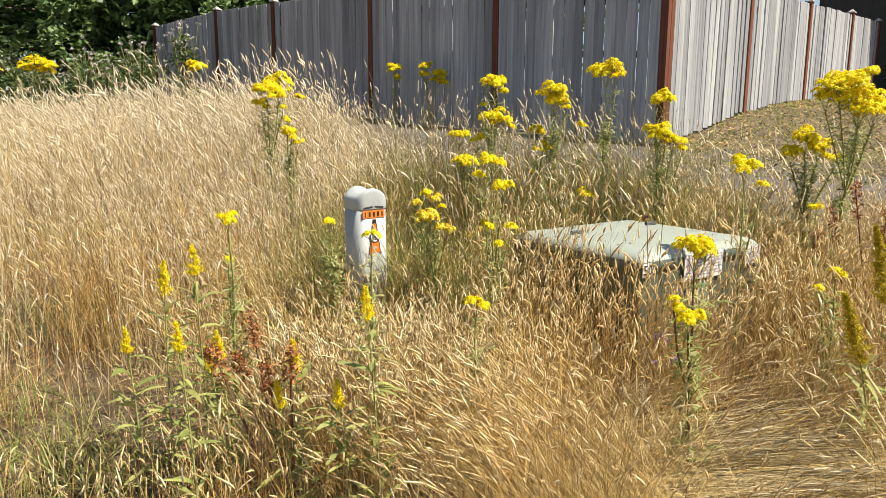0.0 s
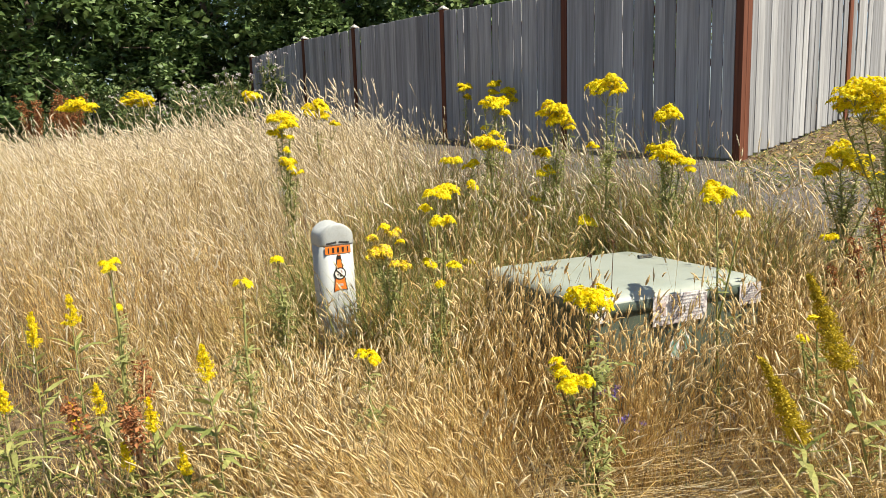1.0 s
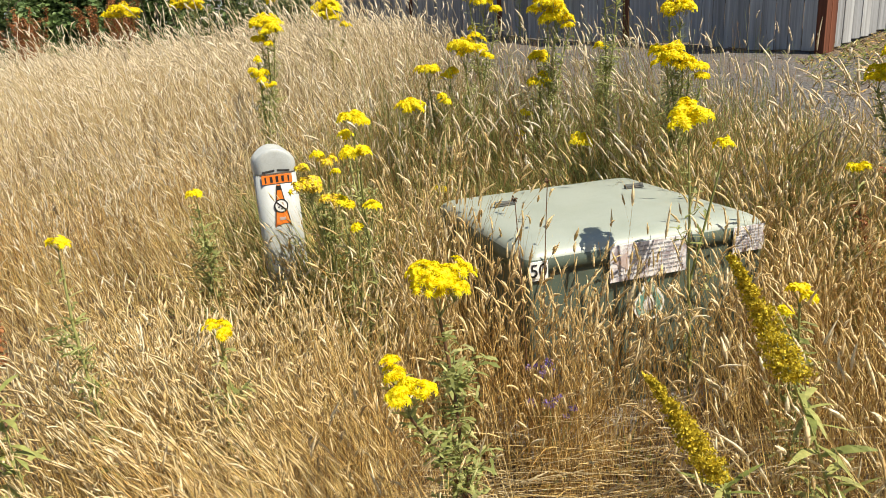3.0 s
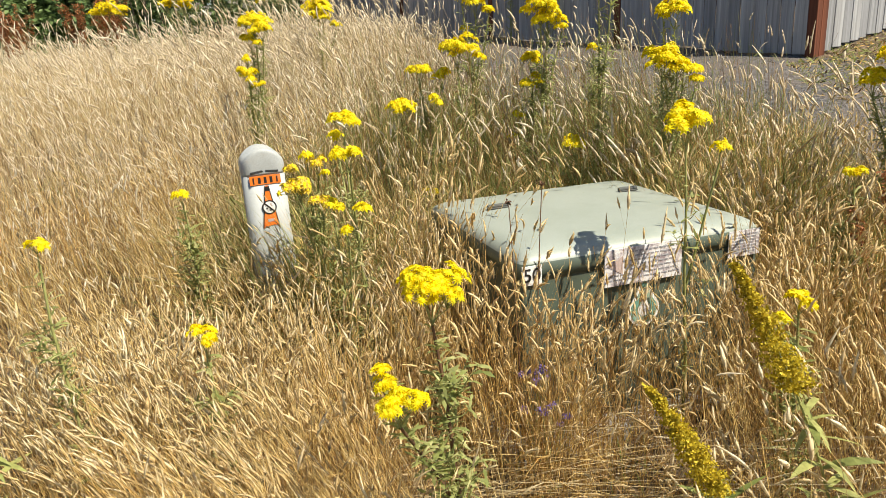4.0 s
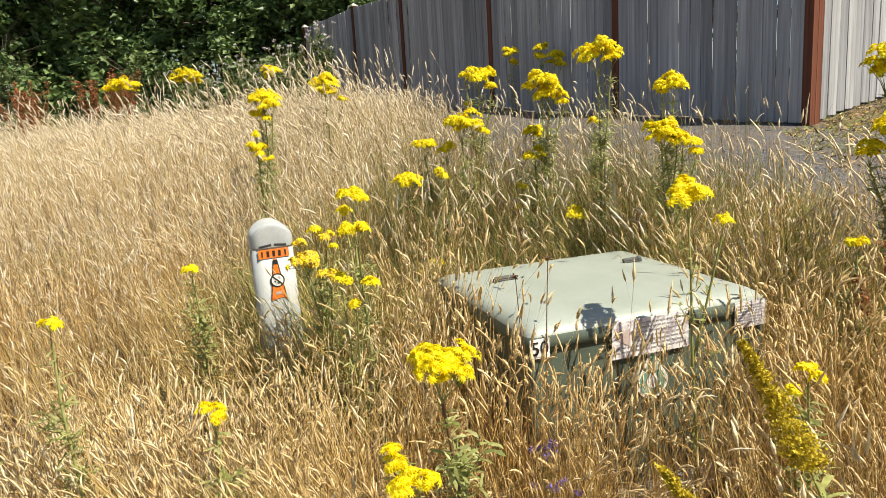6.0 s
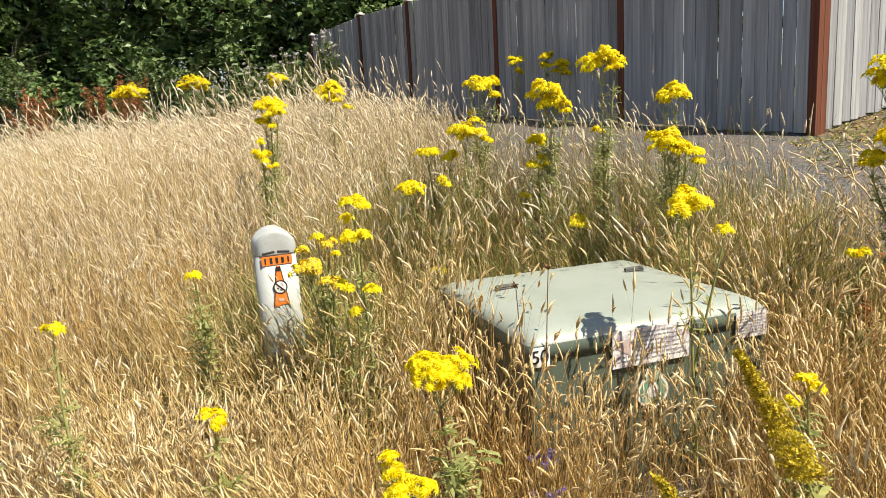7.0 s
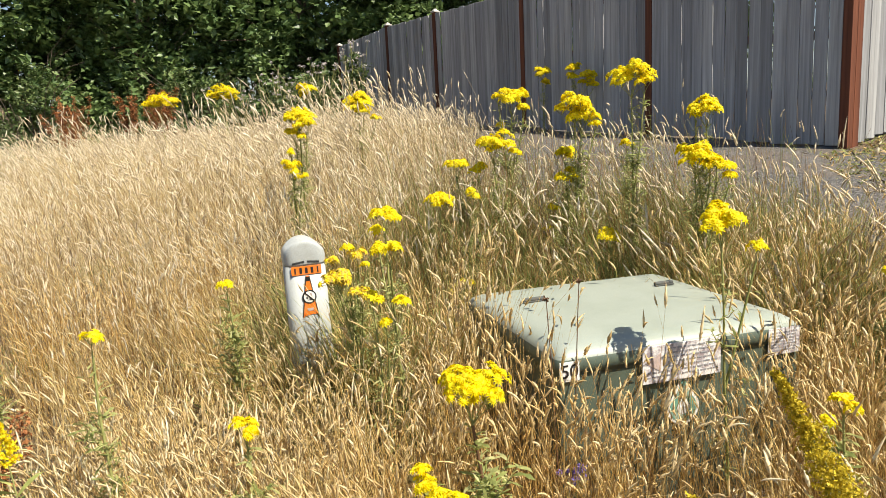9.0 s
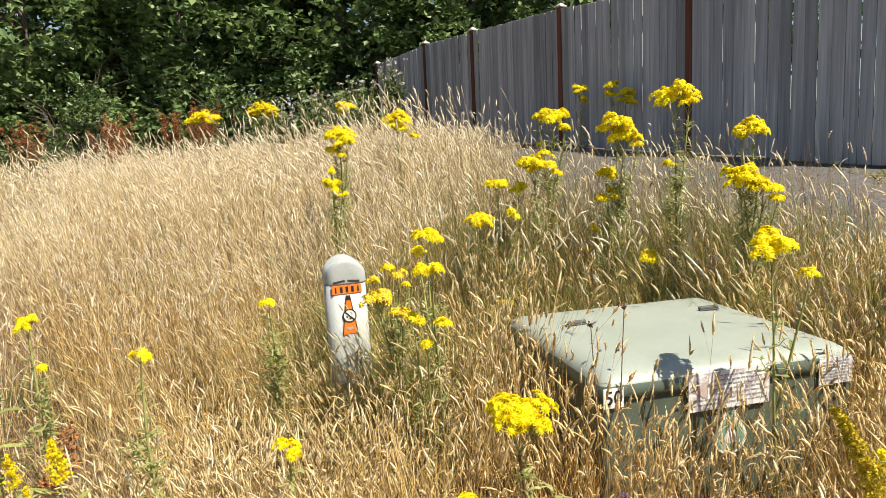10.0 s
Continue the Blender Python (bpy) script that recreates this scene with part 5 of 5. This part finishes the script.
def left_height(x, y):
    """Waist-high on the slope, lower beyond its crest and towards the docks."""
    h = 0.66 + 0.10 * clumpy(x, y, 0.4) - 0.12 * np.clip((x - 0.2) / 0.8, 0, 1)
    h = h - 0.22 * np.clip((x + 0.7) / 0.6, 0, 1) * np.clip((y - 4.8) / 0.8, 0, 1)
    return h - 0.26 * np.clip((y - 8.0) / 3.0, 0, 1) - 0.10 * np.clip((-x - 5.5) / 3, 0, 1)


def left_lean(x, y):
    return -0.34 + 0.14 * np.sin(0.9 * x + 0.5 * y), 0.05 + 0.12 * np.cos(1.1 * y)


def beside_post(x, y):
    k = np.clip((-x - 0.05 * y) * 3, 0, 1) * (0.1 + 0.9 * np.clip(clumpy(x, y, 1.4) * 1.8 - 0.4, 0, 1))
    return k * np.clip((y - 1.6 + 0.4 * x) * 2, 0, 1) * (1 - 0.85 * bare_patch(x, y))


stalks("dry_grass", "tall pale straw-coloured grass covering the slope", 402, 32000, (-5.5, 2.4), (4.2, 8.5), mid_keep, left_height, left_lean, 0.10, 0.48, 0.0029,
       [STRAW_PALE, STRAW_BROWN, SEED_PALE, STRAW], 0.25, 4, 1.55, (0.78, 0.22), 0.72, 0.12, 0.17, True)
stalks("dry_grass", "tall pale straw-coloured grass covering the slope", 403, 16000, (-13, 0.0), (8.4, 13.6), lambda x, y: (1 - 0.99 * track_mask(x, y)) * (0.35 + 0.65 * np.clip(clumpy(x, y, 1.3) * 1.8 - 0.4, 0, 1)),
       left_height, left_lean, 0.10, 0.5, 0.0042, [STRAW_PALE, STRAW_BROWN, SEED_PALE, STRAW_PALE], 0.25, 4, 1.9, (0.80, 0.20), 0.75, 0.18, 0.17, True)
stalks("dry_grass", "tall olive and straw-coloured grass beside the bollard", 404, 16000, (-4.2, 0.05), (2.2, 4.3), beside_post,
       lambda x, y: 0.56 + 0.1 * clumpy(x, y, 0.5) + 0.08 * np.clip(y - 3, 0, 1), lambda x, y: (-0.22 + 0.12 * np.sin(2 * x + y), -0.05 + 0.1 * np.cos(2 * y)), 0.10, 0.45, 0.0020,
       [STRAW_PALE, STRAW_BROWN, SEED_PALE, STRAW], 0.5, 5, 1.15, (0.66, 0.34), 0.95, 0.06, 0.14)
stalks("dry_grass", "brown and tan grass beside the cabinet", 405, 15000, (1.9, 4.6), (1.6, 5.2), lambda x, y: (1 - 0.98 * track_mask(x, y)) * (0.30 + 0.70 * clumpy(x, y)),
       lambda x, y: 0.48 + 0.14 * clumpy(x, y, 0.7) - 0.14 * np.clip((y - 4.0), 0, 1), lambda x, y: (-0.08 + 0.12 * np.sin(2 * y), 0.05 * np.cos(3 * x)), 0.13, 0.5, 0.0019,
       [STRAW, STRAW_BROWN, SEED, STRAW], 0.7, 5, 1.1, (0.80, 0.20), 1.05, 0.06, 0.15)
stalks("dry_grass", "sparse pale grass standing along the gravel track", 406, 1100, (0.2, 3.4), (4.0, 5.3), lambda x, y: 0.08 + 0.65 * np.clip(clumpy(x, y, 1.4) * 1.6 - 0.3, 0, 1), lambda x, y: 0.72 + 0 * x,
       lambda x, y: (-0.22 + 0 * x, 0.0 * x), 0.12, 0.9, 0.0026, [STRAW_PALE, STRAW, SEED_PALE, STRAW_PALE], 0.2, 5, 2.1, (0.8, 0.2), 0.85, 0.07, 0.12)
stalks("dry_grass", "bleached grass flattened at the edge of the field", 407, 21000, (0.8, 2.5), (1.6, 2.8), lambda x, y: np.exp(-(((x - 1.45) / 0.48) ** 2 + ((y - 2.20) / 0.22) ** 2)) + 0.02,
       lambda x, y: 0.68 + 0 * x, lambda x, y: (1.5 + 0.4 * np.sin(4 * y), -0.50 - 0.5 * (x - 1.5)), 0.24, 0.10, 0.0026, [STRAW_PALE, STRAW, SEED_PALE, STRAW_PALE], 0.4, mix=(0.7, 0.3))
stalks("dry_grass", "tall bleached stalks with curved heads along the crest of the slope", 410, 5200, (-7.0, -0.45), (5.2, 9.0), lambda x, y: (0.5 + 0.5 * (x > -2.2)) * (1 - track_mask(x, y)) * np.clip(1.5 - (y - 5.2) / 3, 0.15, 1),
       lambda x, y: 0.88 + 0.08 * (x > -2.2) - 0.22 * np.clip((y - 7.2) / 2, 0, 1), lambda x, y: (-0.32 + 0 * x, 0.02 + 0 * x), 0.14, 0.95, 0.0028, [STRAW_PALE, STRAW_PALE, SEED_PALE, STRAW_PALE], 0.1, 5, 2.0, (0.7, 0.3), 0.85, 0.12, 0.16, True)
stalks("dry_grass", "low golden grass thick with fluffy seed heads", 411, 9000, (-0.5, 1.1), (1.9, 3.0), lambda x, y: np.exp(-(((x - 0.42) / 0.42) ** 2 + ((y - 2.45) / 0.32) ** 2)),
       lambda x, y: 0.44 + 0.06 * clumpy(x, y, 1.2), lambda x, y: (0.04 + 0 * x, -0.08 + 0 * x), 0.12, 0.92, 0.0016, [STRAW, STRAW_PALE, SEED, STRAW], 0.3, 5, 1.15, (0.75, 0.25), 1.0, 0.05, 0.14)
stalks("dry_grass", "reddish-brown and straw stalks among the ragwort", 412, 10500, (0.1, 2.3), (3.75, 5.35), lambda x, y: (0.30 + 0.70 * np.clip(clumpy(x, y, 1.7) * 1.7 - 0.4, 0, 1)) * (1 - 0.6 * np.clip((y - 5.0 - 0.3 * (1.4 - x)) * 4, 0, 1)),
       lambda x, y: 0.80 + 0.10 * clumpy(x, y, 0.9) - 0.22 * np.clip((x - 1.9) * 2, 0, 1) - 0.12 * np.clip((4.2 - y) * 2, 0, 1), lambda x, y: (-0.13 + 0.1 * np.sin(3 * x), 0.02 + 0 * x), 0.11, 0.20, 0.0020, [STRAW_BROWN, GREEN, SEED_PALE, GREEN], 0.8, 5, 1.3, (0.55, 0.45), 0.9, 0.07, 0.14)
stalks("dry_grass", "fine golden grass swept over in a bundle", 409, 12000, (0.3, 1.6), (1.6, 2.8), lambda x, y: np.exp(-(((x - 1.0) / 0.27) ** 2 + ((y - 2.12) / 0.30) ** 2)),
       lambda x, y: 0.58 + 0 * x, lambda x, y: (-0.55 + 0.25 * (x - 1.0), 0.12 + 0.15 * np.sin(5 * x)), 0.13, 0.45, 0.0015, [STRAW, STRAW_PALE, SEED, STRAW], 0.4, 6, 1.0, (0.75, 0.25), 0.9, 0.05, 0.16)


def round_cabinet(x, y):
    dx, dy = x - 1.45, y - 3.42
    a, b = dx * math.cos(ETA) + dy * math.sin(ETA), -dx * math.sin(ETA) + dy * math.cos(ETA)
    left = np.exp(-((a + CW / 2 + 0.10) / 0.12) ** 2) * (np.abs(b) < CD / 2 + 0.15)
    front = np.exp(-((b + CD / 2 + 0.14) / 0.14) ** 2) * (np.abs(a) < CW / 2 + 0.25) * 0.8
    front = front + np.exp(-((a - CW / 2 - 0.12) / 0.12) ** 2) * (np.abs(b) < CD / 2 + 0.2) * 0.9
    post = np.exp(-(((x - 0.135) / 0.2) ** 2 + ((y - 3.36) / 0.14) ** 2)) * 0.2
    return np.clip(left + front + post, 0, 1)


stalks("dry_grass", "dense tan grass standing against the cabinet", 408, 21000, (-0.3, 2.6), (2.5, 4.3), round_cabinet,
       lambda x, y: 0.76 - 0.40 * np.exp(-(((x - 0.135) / 0.3) ** 2 + ((y - 3.4) / 0.3) ** 2)) - 0.15 * np.clip((x - 1.15) * 3, 0, 1), lambda x, y: (0.02 + 0 * x, -0.10 + 0 * x), 0.13, 0.7, 0.0016, [STRAW, STRAW_BROWN, SEED, STRAW], 0.6, 5, 1.15, (0.84, 0.16), 1.0, 0.045, 0.12)


def short_blades(name, label, seed, n, xr, yr, keep, length, mats, width=0.004, flat=0.4):
    """Low leaf blades and litter."""
    rng, x, y, _, _ = field(seed, n, xr, yr, keep)
    n = len(x)
    s = Soup()
    L = length * rng.uniform(0.4, 1.2, n)
    a = rng.uniform(0, 2 * np.pi, n)
    d = np.stack([np.cos(a), np.sin(a), np.abs(rng.normal(0, flat, n))], -1)
    d = unit(d)
    uu = np.linspace(0, 1, 4)[None, :, None]
    b = np.stack([x, y, gz(x, y) + 0.004], -1)
    p = b[:, None] + d[:, None] * L[:, None, None] * uu - np.array([0, 0, 0.35]) * L[:, None, None] * d[:, None, 2:3] * uu ** 2
    p[:, :, 2] = np.maximum(p[:, :, 2], gz(p[:, :, 0], p[:, :, 1]) + 0.003 + rng.uniform(0, 0.02, (n, 1)))
    ribbons(s, p, width * rng.uniform(0.6, 1.4, n), unit(np.cross(d, rng.normal(0, 0.4, (n, 3)) + np.array([0, 0, 1.0]))), np.array([0.8, 1, 0.7, 0.08]), rng.integers(0, len(mats), n))
    return tagged(new(name, s.mesh(name, mats)), label, "grass", kind="stuff")


short_blades("grass_litter", "brown thatch of fallen grass on the soil", 420, 15000, (-1.8, 3.4), (0.9, 4.8), lambda x, y: 1 - 0.9 * track_mask(x, y), 0.20, [LITTER, LITTER, STRAW_BROWN], 0.0032, 0.25)
short_blades("green_grass", "green grass blades among the dry stalks", 421, 17000, (-2.5, 3.0), (1.7, 5.2), lambda x, y: np.clip(clumpy(x, y, 0.8) * 2 - 0.9, 0, 1) * (1 - track_mask(x, y)), 0.36, [GREEN], 0.0045, 1.6)
short_blades("green_weeds", "grey-green weeds between the ragwort stems", 424, 38000, (-0.2, 2.4), (3.3, 5.2), lambda x, y: np.clip(clumpy(x, y, 1.1) * 2 - 0.35, 0, 1) * (1 - 0.8 * track_mask(x, y)), 0.74, [GREEN, RAG_LEAF, STRAW, GREEN, GREEN], 0.0042, 3.2)
short_blades("dry_turf", "short dry grass at the edge of the field", 425, 10000, (-4.5, 6.5), (-3.0, 2.4), lambda x, y: 0.25 + 0.75 * clumpy(x, y), 0.16, [STRAW, LITTER, STRAW_BROWN], 0.007, 0.7)
short_blades("dry_turf", "short dry grass at the edge of the field", 426, 6000, (3.0, 8.0), (1.8, 7.0), lambda x, y: (0.25 + 0.75 * clumpy(x, y)) * (1 - track_mask(x, y)), 0.22, [STRAW, LITTER, STRAW_BROWN], 0.007, 0.9)
short_blades("lawn", "short dry lawn along the sunlit fence", 422, 23000, (2.6, 7.5), (6.4, 12.6), lambda x, y: ((y - 9.0) * 0.656 < (x - 2.9) * 0.755 + 0.0) * np.clip((x - 1.6 - 0.25 * (9 - y)) * 1.5, 0, 1) * np.clip((y - 6.6) * 2, 0, 1), 0.09, [GREEN, STRAW, GREEN, LITTER], 0.011, 0.9)
short_blades("weeds", "low green weeds along the foot of the fence", 423, 3500, (-4.0, 4.4), (7.6, 13.8), lambda x, y: np.exp(-(((x - CORNER[0]) * -LEFT[1] + (y - CORNER[1]) * LEFT[0] - 0.25) / 0.2) ** 2), 0.16, [GREEN, LITTER], 0.010, 1.2)

# gravel on the track: a thin packed bed, loose stones on it
gx, gyy = np.arange(-4.2, 6.2, 0.12), np.arange(4.8, 13.6, 0.12)
X, Y = np.meshgrid(gx, gyy)
on = track_mask(X, Y) + 0.25 * np.sin(7.3 * X + 2 * np.sin(5.1 * Y)) * np.sin(6.1 * Y + X)
i = (np.arange(len(gyy) - 1)[:, None] * len(gx) + np.arange(len(gx) - 1)[None, :])
bed = Soup()
bed.add(np.stack([X, Y, gz(X, Y) + 0.004 + 0.012 * np.clip(on, 0, 1)], -1), np.stack([i, i + 1, i + 1 + len(gx), i + len(gx)], -1)[on[:-1, :-1] > 0.35].reshape(-1, 4))
tagged(new("gravel_track", bed.mesh("gravel_track", [GRAVEL_BED], True)), "packed grey gravel track along the fence", "track", kind="structure")
rng = np.random.default_rng(430)
n = 20000
x, y = rng.uniform(-2.5, 6.0, n), 4.6 + 6.5 * rng.uniform(0, 1, n) ** 1.3
ok = rng.uniform(size=n) < track_mask(x, y)
x, y = x[ok], y[ok]
n = len(x)
r = rng.uniform(0.006, 0.020, n) * np.where(rng.uniform(size=n) < 0.05, 1.8, 1)
c = np.stack([x, y, gz(x, y) + r * 0.2], -1)
octa = np.array([(1, 0, 0), (-1, 0, 0), (0, 1, 0), (0, -1, 0), (0, 0, 0.7), (0, 0, -0.7)], float)
v = c[:, None] + octa[None] * r[:, None, None] * rng.uniform(0.6, 1.3, (n, 6, 1)) + rng.normal(0, 0.15, (n, 6, 3)) * r[:, None, None]
f8 = np.array([(0, 2, 4), (2, 1, 4), (1, 3, 4), (3, 0, 4), (2, 0, 5), (1, 2, 5), (3, 1, 5), (0, 3, 5)])
s = Soup()
s.add(v, tris=(np.arange(n)[:, None, None] * 6 + f8[None]).reshape(-1, 3))
tagged(new("gravel", s.mesh("gravel", [GRAVEL])), "grey gravel of a track along the fence", "gravel", kind="stuff")
